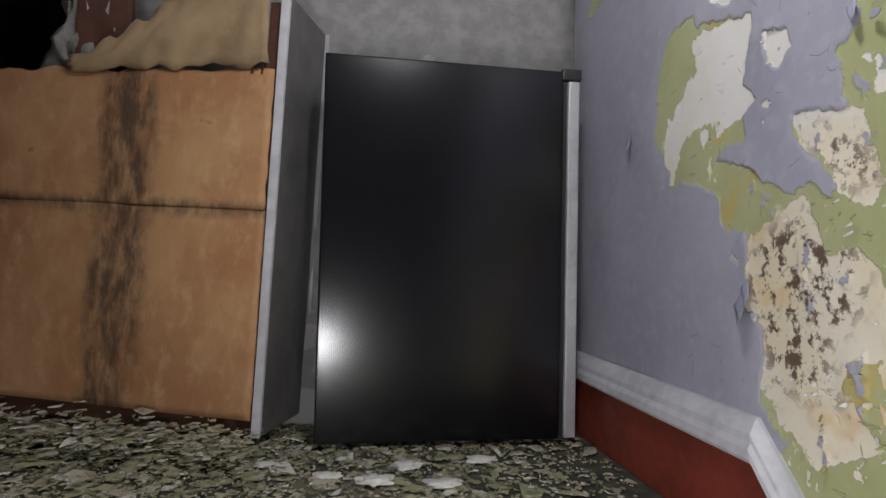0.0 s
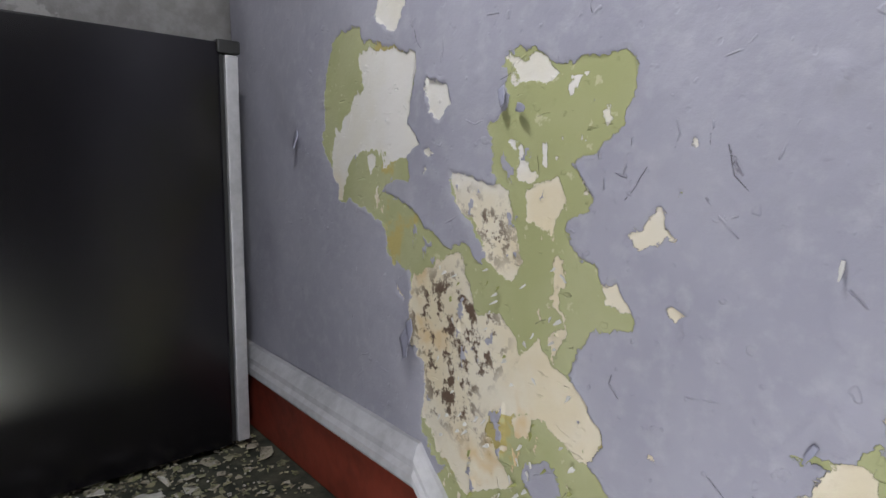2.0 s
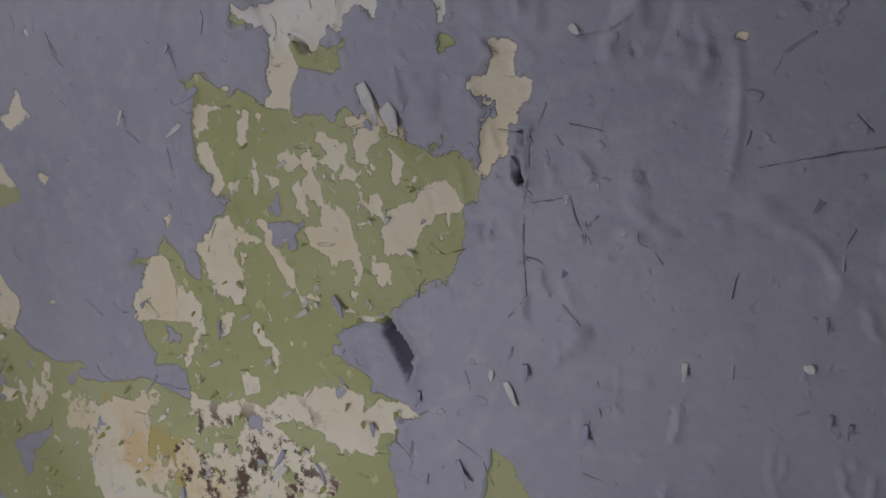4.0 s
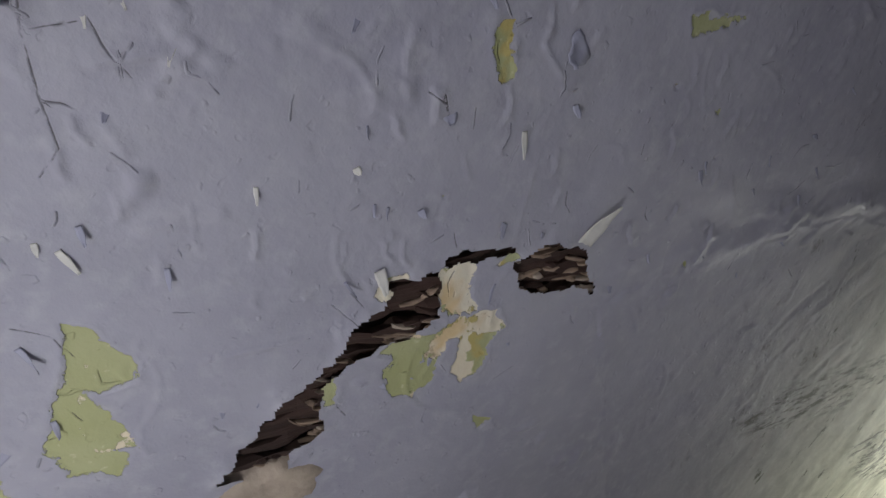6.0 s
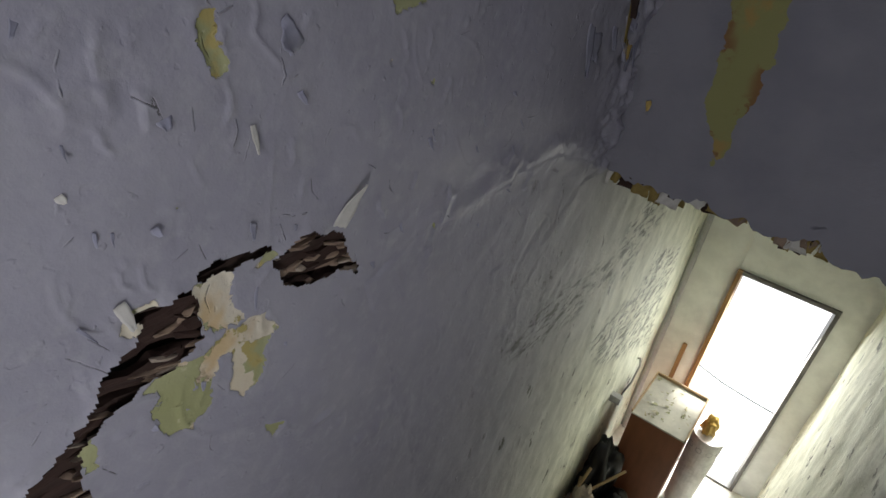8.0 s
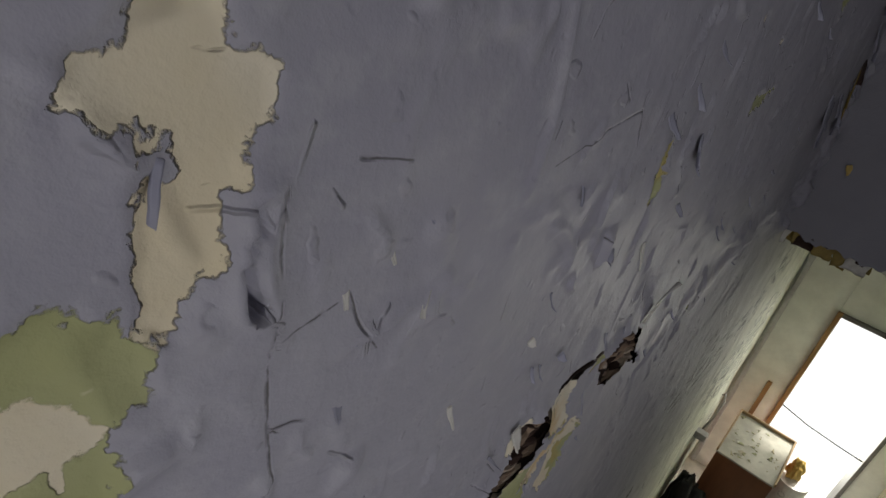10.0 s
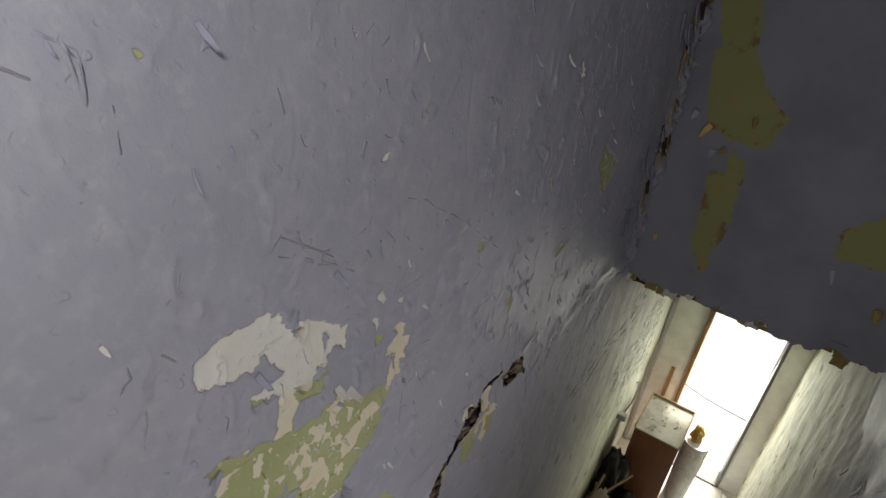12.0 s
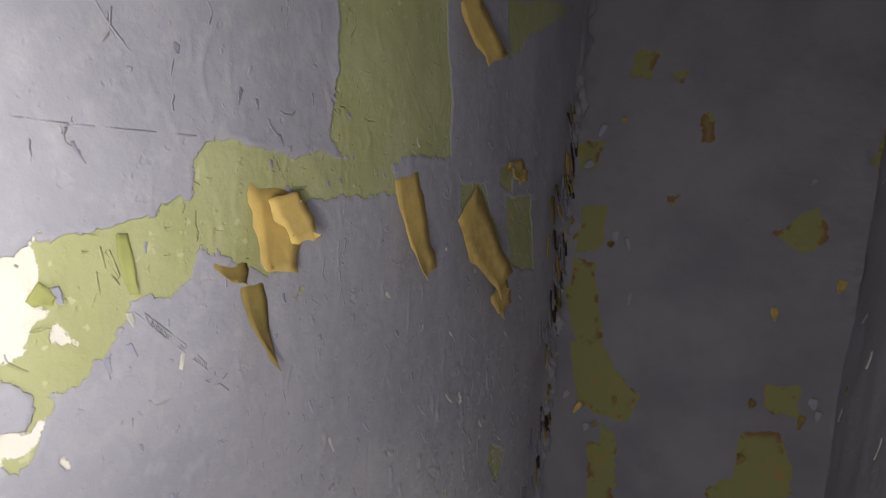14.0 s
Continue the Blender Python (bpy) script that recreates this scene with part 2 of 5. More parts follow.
M_RUB = simple("black_rubber", (0.015, 0.015, 0.015), 0.5)
M_BAG = simple("black_plastic", (0.012, 0.012, 0.014), 0.35, 20, 0.4, 0.004)
M_RAG = simple("grey_rag", (0.32, 0.30, 0.28), 0.95, 30, 0.5, 0.006)
M_CONC = simple("bare_plaster_lump", (0.42, 0.35, 0.28), 0.95, 30, 0.4, 0.004)
M_PALE = simple("pale_grey_paint", (0.76, 0.77, 0.73), 0.6, 10, 0.2, 0.001)
M_PAVE = simple("bright_concrete", (0.75, 0.74, 0.71), 0.8, 6, 0.15)
M_TOP = simple("dusty_beige_top", (0.44, 0.42, 0.36), 0.8, 16, 0.3)
M_YEL = simple("yellow_plastic", (0.60, 0.40, 0.10), 0.5)
M_CRATE = simple("white_plastic", (0.70, 0.69, 0.68), 0.5)
# ---- builders ----


def link_mesh(name, bm, material, parent=None, label=""):
    me = bpy.data.meshes.new(name)
    bm.to_mesh(me)
    bm.free()
    me.materials.append(material)
    ob = new(name, me)
    if parent:
        ob.parent = parent
    if label:
        ob["label"] = label
    return ob


def part(name, bm, material, parent, label=""):
    return link_mesh(name, bm, material, parent, label)


def thing(name, at, label, category, group="", rz=0.0):
    ob = new(name)
    ob.matrix_world = pose(*at, 0, 0, rz)
    return tagged(ob, label, category, group)


def box(x0, x1, y0, y1, z0, z1, bevel=0.0, bm=None):
    bm = bm or bmesh.new()
    r = bmesh.ops.create_cube(bm, size=1, matrix=Matrix.Translation(((x0 + x1) / 2, (y0 + y1) / 2, (z0 + z1) / 2)) @ Matrix.Diagonal((x1 - x0, y1 - y0, z1 - z0, 1)))
    if bevel:
        es = list({e for v in r["verts"] for e in v.link_edges})
        bmesh.ops.bevel(bm, geom=es, offset=bevel, segments=2, affect='EDGES', profile=0.6)
    return bm


def rough_box(x0, x1, y0, y1, z0, z1, cell=0.06, amp=0.004, seed=0.0):
    """A box whose faces are cut up and pushed about a little, for old plaster."""
    bm = box(x0, x1, y0, y1, z0, z1)
    for axis, (a, b) in enumerate(((x0, x1), (y0, y1), (z0, z1))):
        for k in range(1, max(1, int((b - a) / cell))):
            co, no = [0, 0, 0], [0, 0, 0]
            co[axis], no[axis] = a + k * (b - a) / max(1, int((b - a) / cell)), 1
            bmesh.ops.bisect_plane(bm, geom=bm.verts[:] + bm.edges[:] + bm.faces[:], plane_co=co, plane_no=no)
    for v in bm.verts:
        p = v.co * 6 + Vector((seed, 0, 0))
        v.co += amp * noise.noise_vector(p) + amp * 0.6 * noise.noise_vector(p * 4)
    for f in bm.faces:
        f.smooth = True
    return bm


def structure(name, bm, material, label):
    return tagged(link_mesh(name, bm, material), label, kind="structure")


def tube(points, radius, bm=None, sides=8):
    bm = bm or bmesh.new()
    rings, pts = [], [Vector(p) for p in points]
    for i, p in enumerate(pts):
        d = (pts[min(i + 1, len(pts) - 1)] - pts[max(i - 1, 0)]).normalized()
        a = d.orthogonal().normalized()
        b = d.cross(a)
        r = radius[i] if isinstance(radius, (list, tuple)) else radius
        rings.append([bm.verts.new(p + r * (math.cos(k * math.tau / sides) * a + math.sin(k * math.tau / sides) * b)) for k in range(sides)])
    for q, s in zip(rings, rings[1:]):
        for k in range(sides):
            bm.faces.new((q[k], q[(k + 1) % sides], s[(k + 1) % sides], s[k])).smooth = True
    bm.faces.new(rings[0][::-1]), bm.faces.new(rings[-1])
    return bm


# ---- the peeling wall ----
# outlines of the lost paint along the wall: distance along it, height
LOSS = []
LOSS.append([(0.994, 0.832), (0.902, 0.823), (0.885, 0.792), (0.808, 0.784), (0.759, 0.761), (0.765, 0.718), (0.778, 0.667), (0.753, 0.642), (0.785, 0.619), (0.780, 0.578), (0.821, 0.581), (0.849, 0.559), (0.756, 0.540), (0.743, 0.520), (0.692, 0.498), (0.648, 0.489), (0.617, 0.471), (0.561, 0.322), (0.741, 0.311), (0.774, 0.346), (0.770, 0.416), (0.777, 0.445), (0.821, 0.451), (0.840, 0.467), (0.837, 0.511), (0.903, 0.538), (0.957, 0.550), (0.983, 0.541), (1.006, 0.597), (1.036, 0.637), (1.024, 0.755)])
LOSS.append([(0.611, 0.490), (0.624, 0.510), (0.657, 0.537), (0.683, 0.569), (0.681, 0.603), (0.642, 0.593), (0.590, 0.584), (0.595, 0.606), (0.607, 0.651), (0.581, 0.673), (0.577, 0.693), (0.586, 0.728), (0.561, 0.742), (0.518, 0.725), (0.482, 0.716), (0.445, 0.716), (0.415, 0.722), (0.410, 0.700), (0.404, 0.673), (0.425, 0.636), (0.463, 0.621), (0.478, 0.607), (0.447, 0.572), (0.453, 0.552), (0.483, 0.547), (0.492, 0.532), (0.472, 0.512), (0.443, 0.501), (0.438, 0.480), (0.411, 0.488), (0.406, 0.468), (0.396, 0.445), (0.425, 0.436), (0.450, 0.422), (0.464, 0.401), (0.470, 0.370), (0.561, 0.322), (0.628, 0.455)])
LOSS.append([(0.741, 0.311), (0.616, 0.412), (0.470, 0.370), (0.449, 0.349), (0.433, 0.322), (0.428, 0.297), (0.448, 0.274), (0.410, 0.241), (0.378, 0.239), (0.338, 0.238), (0.315, 0.230), (0.360, 0.214), (0.339, 0.170), (0.471, 0.110), (0.450, 0.000), (0.720, 0.120), (0.680, 0.174), (0.706, 0.190), (0.736, 0.215), (0.734, 0.269)])
LOSS.append([(0.162, 0.252), (0.206, 0.249), (0.221, 0.284), (0.237, 0.315), (0.211, 0.335), (0.202, 0.359), (0.229, 0.362), (0.213, 0.367), (0.190, 0.373), (0.190, 0.392), (0.178, 0.396), (0.154, 0.386), (0.140, 0.360), (0.127, 0.353), (0.125, 0.380), (0.136, 0.390), (0.113, 0.402), (0.109, 0.420), (0.093, 0.426), (0.093, 0.446), (0.109, 0.448), (0.114, 0.439), (0.118, 0.484), (0.116, 0.528), (0.121, 0.542), (0.127, 0.559), (0.099, 0.552), (0.060, 0.437), (-0.051, 0.374), (-0.028, 0.300), (-0.028, 0.277), (0.058, 0.240), (0.132, 0.222)])
LOSS.append([(0.099, 0.552), (0.088, 0.541), (0.069, 0.542), (0.057, 0.551), (0.040, 0.545), (0.032, 0.530), (-0.000, 0.529), (-0.016, 0.521), (-0.041, 0.512), (-0.058, 0.521), (-0.070, 0.510), (-0.105, 0.495), (-0.125, 0.481), (-0.147, 0.478), (-0.170, 0.480), (-0.181, 0.473), (-0.186, 0.462), (-0.188, 0.434), (-0.169, 0.434), (-0.165, 0.420), (-0.165, 0.402), (-0.158, 0.382), (-0.156, 0.362), (-0.145, 0.365), (-0.109, 0.341), (-0.100, 0.324), (-0.097, 0.310), (-0.059, 0.305), (-0.028, 0.300), (0.029, 0.341), (0.084, 0.447)])
LOSS.append([(0.335, 0.218), (0.321, 0.212), (0.275, 0.220), (0.239, 0.232), (0.207, 0.221), (0.196, 0.210), (0.165, 0.200), (0.162, 0.252), (0.058, 0.253), (-0.028, 0.277), (-0.035, 0.265), (-0.032, 0.267), (-0.054, 0.260), (-0.059, 0.238), (-0.089, 0.235), (-0.109, 0.213), (-0.081, 0.202), (-0.076, 0.175), (-0.087, 0.143), (-0.095, 0.115), (-0.160, -0.600), (0.550, -0.050)])
LOSS.append([(0.029, 0.588), (0.013, 0.597), (-0.005, 0.590), (-0.012, 0.561), (-0.003, 0.549), (-0.002, 0.527), (0.026, 0.527), (0.035, 0.532), (0.026, 0.545)])
LOSS.append([(-0.070, 0.510), (-0.077, 0.519), (-0.071, 0.538), (-0.076, 0.546), (-0.090, 0.529), (-0.098, 0.508), (-0.100, 0.519), (-0.109, 0.506), (-0.116, 0.491), (-0.105, 0.494)])
LOSS.append([(-0.194, 0.573), (-0.211, 0.574), (-0.216, 0.569), (-0.214, 0.548), (-0.225, 0.533), (-0.227, 0.519), (-0.217, 0.507), (-0.219, 0.502), (-0.212, 0.491), (-0.206, 0.473), (-0.193, 0.461), (-0.183, 0.474), (-0.186, 0.486), (-0.194, 0.506), (-0.192, 0.520), (-0.177, 0.528), (-0.196, 0.554), (-0.203, 0.561)])
LOSS.append([(0.126, 0.677), (0.118, 0.717), (0.105, 0.715), (0.079, 0.724), (0.050, 0.724), (0.016, 0.717), (0.001, 0.695), (-0.017, 0.694), (-0.076, 0.655), (-0.098, 0.628), (-0.093, 0.601), (-0.064, 0.616), (-0.052, 0.595), (-0.033, 0.596), (-0.028, 0.581), (0.000, 0.591), (0.026, 0.596), (0.047, 0.601), (0.044, 0.620), (0.014, 0.615), (0.009, 0.628), (0.022, 0.653), (0.045, 0.674), (0.055, 0.660), (0.081, 0.659), (0.108, 0.673)])
LOSS.append([(0.060, 0.624), (0.006, 0.619), (-0.030, 0.615), (-0.040, 0.607), (-0.032, 0.588), (-0.025, 0.578), (-0.010, 0.580), (-0.005, 0.595), (0.013, 0.604), (0.049, 0.607), (0.066, 0.601)])
LOSS.append([(0.374, 0.562), (0.359, 0.537), (0.390, 0.522), (0.402, 0.531)])
LOSS.append([(0.354, 0.468), (0.341, 0.460), (0.351, 0.449), (0.362, 0.458)])
LOSS.append([(-0.144, 0.611), (-0.155, 0.608), (-0.149, 0.589), (-0.146, 0.598)])
LOSS.append([(-0.056, 0.617), (-0.072, 0.616), (-0.061, 0.605)])
LOSS.append([(-0.088, 0.637), (-0.100, 0.638), (-0.099, 0.618), (-0.086, 0.619)])
LOSS.append([(0.732, 0.722), (0.689, 0.710), (0.683, 0.688), (0.706, 0.663), (0.725, 0.683)])
LOSS.append([(0.174, 0.424), (0.165, 0.427), (0.160, 0.416), (0.171, 0.412)])
LOSS.append([(0.275, 1.298), (0.234, 1.298), (0.217, 1.321), (0.220, 1.311), (0.192, 1.316), (0.152, 1.319), (0.137, 1.329), (0.094, 1.341), (0.066, 1.352), (0.069, 1.387), (0.053, 1.408), (0.013, 1.408), (-0.042, 1.406), (-0.127, 1.405), (-0.347, 1.407), (-0.382, 1.357), (-0.285, 1.352), (-0.170, 1.346), (-0.127, 1.344), (-0.114, 1.278), (-0.082, 1.252), (-0.012, 1.267), (0.006, 1.282), (0.040, 1.288), (0.056, 1.295), (0.067, 1.263), (0.092, 1.243), (0.120, 1.250), (0.136, 1.247), (0.143, 1.228), (0.168, 1.195), (0.190, 1.173), (0.217, 1.186), (0.243, 1.201), (0.278, 1.219)])
LOSS.append([(-0.204, 1.409), (-0.177, 1.433), (-0.180, 1.499), (-0.174, 1.611), (-0.166, 1.762), (-0.475, 1.900), (-0.511, 1.706), (-0.546, 1.589), (-0.582, 1.425), (-0.403, 1.420), (-0.348, 1.398)])
LOSS.append([(0.217, 1.188), (0.190, 1.173), (0.197, 1.164), (0.206, 1.154), (0.209, 1.133), (0.228, 1.117), (0.237, 1.126), (0.258, 1.115), (0.281, 1.113), (0.282, 1.159), (0.255, 1.156), (0.218, 1.157)])
LOSS.append([(-0.658, 1.376), (-0.791, 1.372), (-0.846, 1.299), (-0.778, 1.275), (-0.652, 1.329)])
LOSS.append([(-0.934, 1.353), (-1.158, 1.346), (-1.265, 1.112), (-1.036, 1.155)])
LOSS.append([(-0.656, 1.359), (-0.798, 1.353), (-0.923, 1.248), (-0.935, 1.094), (-0.775, 1.216)])
LOSS.append([(-0.891, 1.425), (-0.989, 1.429), (-0.983, 1.359), (-0.884, 1.374)])
LOSS.append([(-1.586, 2.010), (-0.826, 1.798), (-0.880, 1.675), (-0.996, 1.756)])
LOSS.append([(-0.589, 0.404), (-0.596, 0.425), (-0.606, 0.414), (-0.606, 0.371), (-0.594, 0.367)])
LOSS.append([(-0.479, 0.061), (-0.499, 0.076), (-0.536, 0.070), (-0.565, 0.073), (-0.602, 0.082), (-0.632, 0.086), (-0.638, 0.061), (-0.629, 0.042), (-0.627, 0.004), (-0.614, -0.020), (-0.593, -0.031), (-0.571, -0.013), (-0.569, 0.006), (-0.582, 0.028), (-0.580, 0.048), (-0.562, 0.048), (-0.552, 0.025), (-0.553, -0.000), (-0.543, -0.020), (-0.523, -0.033), (-0.501, -0.025), (-0.487, 0.004), (-0.487, 0.029), (-0.494, 0.044)])
LOSS.append([(-0.543, 0.149), (-0.561, 0.161), (-0.588, 0.161), (-0.589, 0.138), (-0.593, 0.112), (-0.603, 0.090), (-0.581, 0.084), (-0.564, 0.091), (-0.555, 0.112), (-0.548, 0.132)])
LOSS.append([(-0.614, 0.147), (-0.637, 0.159), (-0.654, 0.163), (-0.660, 0.155), (-0.629, 0.143)])
LOSS.append([(-0.472, 0.165), (-0.505, 0.167), (-0.498, 0.150), (-0.478, 0.130), (-0.466, 0.141)])
LOSS.append([(-0.401, 0.033), (-0.426, 0.044), (-0.421, 0.004), (-0.406, -0.003)])
LOSS.append([(-0.621, -0.110), (-0.649, -0.133), (-0.633, -0.155)])
LOSS.append([(-1.007, 0.646), (-1.152, 0.557), (-1.093, 0.491), (-1.001, 0.584)])
LOSS.append([(-0.192, 0.190), (-0.216, 0.170), (-0.237, 0.139), (-0.232, 0.108), (-0.202, 0.104), (-0.193, 0.105), (-0.201, 0.069), (-0.213, 0.026), (-0.190, 0.030), (-0.206, 0.020), (-0.197, -0.016), (-0.151, 0.008), (-0.149, 0.064)])
LOSS.append([(0.836, 0.874), (0.809, 0.873), (0.794, 0.858), (0.784, 0.835), (0.804, 0.801), (0.840, 0.809), (0.855, 0.835)])
LOSS.append([(1.631, 1.328), (1.536, 1.292), (1.546, 1.140), (1.598, 1.183)])
LOSS.append([(1.334, 1.183), (1.248, 1.147), (1.269, 1.096), (1.308, 1.025), (1.364, 1.014), (1.363, 1.100)])
LOSS.append([(0.010, 0.591), (-0.057, 0.584), (-0.059, 0.562), (-0.008, 0.565)])
LOSS.append([(-0.149, 0.578), (-0.157, 0.580), (-0.161, 0.571), (-0.154, 0.561)])
LOSS.append([(-0.584, 0.415), (-0.591, 0.430), (-0.603, 0.430), (-0.600, 0.399), (-0.598, 0.372), (-0.589, 0.378)])
LOSS.append([(-0.834, 0.422), (-0.912, 0.421), (-0.905, 0.413), (-0.861, 0.409), (-0.842, 0.400)])
KEPT = []
KEPT.append([(0.533, 0.247), (0.482, 0.256), (0.479, 0.227), (0.465, 0.197), (0.508, 0.196), (0.537, 0.216)])
KEPT.append([(0.027, 0.407), (-0.000, 0.411), (0.010, 0.385), (0.021, 0.383)])
KEPT.append([(0.180, 0.288), (0.163, 0.285), (0.167, 0.271), (0.180, 0.273)])
KEPT.append([(0.042, 0.411), (0.012, 0.414), (0.028, 0.386), (0.039, 0.388)])
CREAM = []
CREAM.append([(0.115, 0.528), (0.087, 0.522), (0.102, 0.515), (0.099, 0.501), (0.114, 0.498)])
CREAM.append([(0.114, 0.490), (0.101, 0.487), (0.099, 0.474), (0.109, 0.442), (0.116, 0.445)])
CREAM.append([(0.093, 0.460), (0.075, 0.462), (0.081, 0.452), (0.091, 0.449)])
CREAM.append([(0.109, 0.420), (0.091, 0.421), (0.084, 0.407), (0.078, 0.385), (0.073, 0.357), (0.078, 0.330), (0.090, 0.324), (0.100, 0.342), (0.110, 0.352), (0.123, 0.380), (0.135, 0.388)])
CREAM.append([(0.083, 0.413), (0.066, 0.412), (0.068, 0.386), (0.078, 0.394)])
CREAM.append([(0.057, 0.415), (0.036, 0.412), (0.039, 0.390), (0.030, 0.380), (0.012, 0.360), (0.015, 0.337), (-0.016, 0.328), (0.006, 0.325), (0.024, 0.347), (0.036, 0.371), (0.045, 0.386), (0.053, 0.394)])
CREAM.append([(0.017, 0.479), (0.004, 0.489), (-0.007, 0.475), (0.012, 0.472)])
CREAM.append([(0.037, 0.461), (0.023, 0.460), (0.025, 0.450), (0.035, 0.450)])
CREAM.append([(0.009, 0.451), (-0.002, 0.459), (-0.011, 0.421), (-0.003, 0.418), (0.003, 0.436)])
CREAM.append([(0.002, 0.404), (-0.019, 0.414), (-0.023, 0.427), (-0.047, 0.422), (-0.050, 0.389), (-0.057, 0.374), (-0.057, 0.346), (-0.050, 0.347), (-0.044, 0.365), (-0.025, 0.365), (-0.014, 0.385)])
CREAM.append([(-0.032, 0.478), (-0.049, 0.486), (-0.047, 0.469), (-0.062, 0.455), (-0.058, 0.445), (-0.038, 0.451), (-0.043, 0.461)])
CREAM.append([(-0.056, 0.507), (-0.070, 0.515), (-0.093, 0.503), (-0.089, 0.489), (-0.075, 0.487), (-0.072, 0.467), (-0.062, 0.469), (-0.061, 0.489)])
CREAM.append([(-0.090, 0.428), (-0.103, 0.436), (-0.119, 0.440), (-0.135, 0.459), (-0.150, 0.462), (-0.159, 0.447), (-0.169, 0.432), (-0.155, 0.419), (-0.138, 0.413), (-0.128, 0.398), (-0.111, 0.381), (-0.094, 0.382), (-0.082, 0.403)])
CREAM.append([(-0.073, 0.371), (-0.097, 0.375), (-0.101, 0.357), (-0.084, 0.354)])
CREAM.append([(0.206, 0.368), (0.179, 0.377), (0.165, 0.345), (0.134, 0.318), (0.131, 0.268), (0.168, 0.251), (0.206, 0.249), (0.221, 0.284), (0.237, 0.315), (0.211, 0.335), (0.202, 0.359)])
CREAM.append([(-0.049, 0.312), (-0.079, 0.312), (-0.060, 0.302)])
CREAM.append([(0.029, 0.588), (0.013, 0.597), (-0.005, 0.590), (-0.012, 0.561), (-0.003, 0.549), (-0.000, 0.527), (0.026, 0.527), (0.037, 0.531), (0.026, 0.545)])
CREAM.append([(-0.111, 0.462), (-0.124, 0.465), (-0.122, 0.457), (-0.113, 0.457)])
CREAM.append([(0.002, 0.519), (-0.008, 0.523), (-0.006, 0.514)])
CREAM.append([(-0.054, 0.420), (-0.062, 0.410), (-0.065, 0.401), (-0.055, 0.402)])
CREAM.append([(0.065, 0.312), (0.055, 0.284), (0.061, 0.276), (0.071, 0.299)])
CREAM.append([(-0.069, 0.547), (-0.092, 0.531), (-0.100, 0.501), (-0.075, 0.515)])
CREAM.append([(-0.098, 0.521), (-0.119, 0.489), (-0.103, 0.495)])
CREAM.append([(0.059, 0.624), (0.006, 0.619), (0.006, 0.608), (0.049, 0.609), (0.063, 0.615)])
CREAM.append([(-0.010, 0.614), (-0.040, 0.607), (-0.030, 0.590), (-0.012, 0.597)])
CREAM.append([(0.374, 0.564), (0.356, 0.537), (0.390, 0.520), (0.405, 0.531)])
CREAM.append([(0.356, 0.470), (0.338, 0.460), (0.351, 0.447), (0.365, 0.458)])
CREAM.append([(-0.142, 0.613), (-0.157, 0.609), (-0.149, 0.587)])
CREAM.append([(-0.054, 0.619), (-0.074, 0.617), (-0.061, 0.603)])
CREAM.append([(-0.086, 0.639), (-0.102, 0.638), (-0.101, 0.616), (-0.084, 0.618)])
CREAM.append([(0.176, 0.425), (0.165, 0.429), (0.158, 0.416), (0.171, 0.409)])
CREAM.append([(0.419, 0.207), (0.392, 0.205), (0.392, 0.157), (0.416, 0.129), (0.437, 0.145)])
CREAM.append([(0.478, 0.194), (0.449, 0.192), (0.457, 0.174), (0.474, 0.174)])
CREAM.append([(0.249, 0.215), (0.216, 0.212), (0.233, 0.194), (0.250, 0.193)])
CREAM.append([(0.055, 0.284), (0.043, 0.259), (0.052, 0.254)])
CREAM.append([(0.910, 0.782), (0.807, 0.780), (0.759, 0.761), (0.771, 0.703), (0.778, 0.667), (0.748, 0.642), (0.785, 0.619), (0.821, 0.611), (0.877, 0.638), (0.929, 0.630), (0.956, 0.607), (0.981, 0.543), (1.006, 0.587), (1.005, 0.646), (0.956, 0.691), (0.902, 0.732)])
CREAM.append([(0.739, 0.726), (0.683, 0.711), (0.677, 0.687), (0.706, 0.659), (0.730, 0.684)])
CREAM.append([(0.684, 0.599), (0.670, 0.608), (0.642, 0.592), (0.585, 0.585), (0.570, 0.573), (0.564, 0.533), (0.549, 0.487), (0.567, 0.461), (0.607, 0.479), (0.624, 0.521), (0.669, 0.547)])
CREAM.append([(0.543, 0.584), (0.497, 0.591), (0.491, 0.554), (0.503, 0.541), (0.494, 0.520), (0.537, 0.541)])
CREAM.append([(0.558, 0.636), (0.539, 0.600), (0.557, 0.596)])
CREAM.append([(0.770, 0.446), (0.673, 0.486), (0.650, 0.474), (0.633, 0.446), (0.626, 0.403), (0.584, 0.411), (0.555, 0.396), (0.544, 0.370), (0.518, 0.398), (0.491, 0.371), (0.466, 0.364), (0.449, 0.349), (0.433, 0.322), (0.430, 0.296), (0.444, 0.271), (0.504, 0.297), (0.590, 0.282), (0.611, 0.260), (0.588, 0.236), (0.555, 0.194), (0.630, 0.150), (0.680, 0.183), (0.734, 0.234), (0.741, 0.311), (0.774, 0.346)])
CREAM.append([(0.435, 0.484), (0.406, 0.491), (0.401, 0.463), (0.430, 0.458)])
CREAM.append([(0.580, 0.735), (0.522, 0.726), (0.501, 0.707), (0.529, 0.698), (0.569, 0.705)])
CREAM.append([(0.470, 0.607), (0.447, 0.575), (0.461, 0.574)])
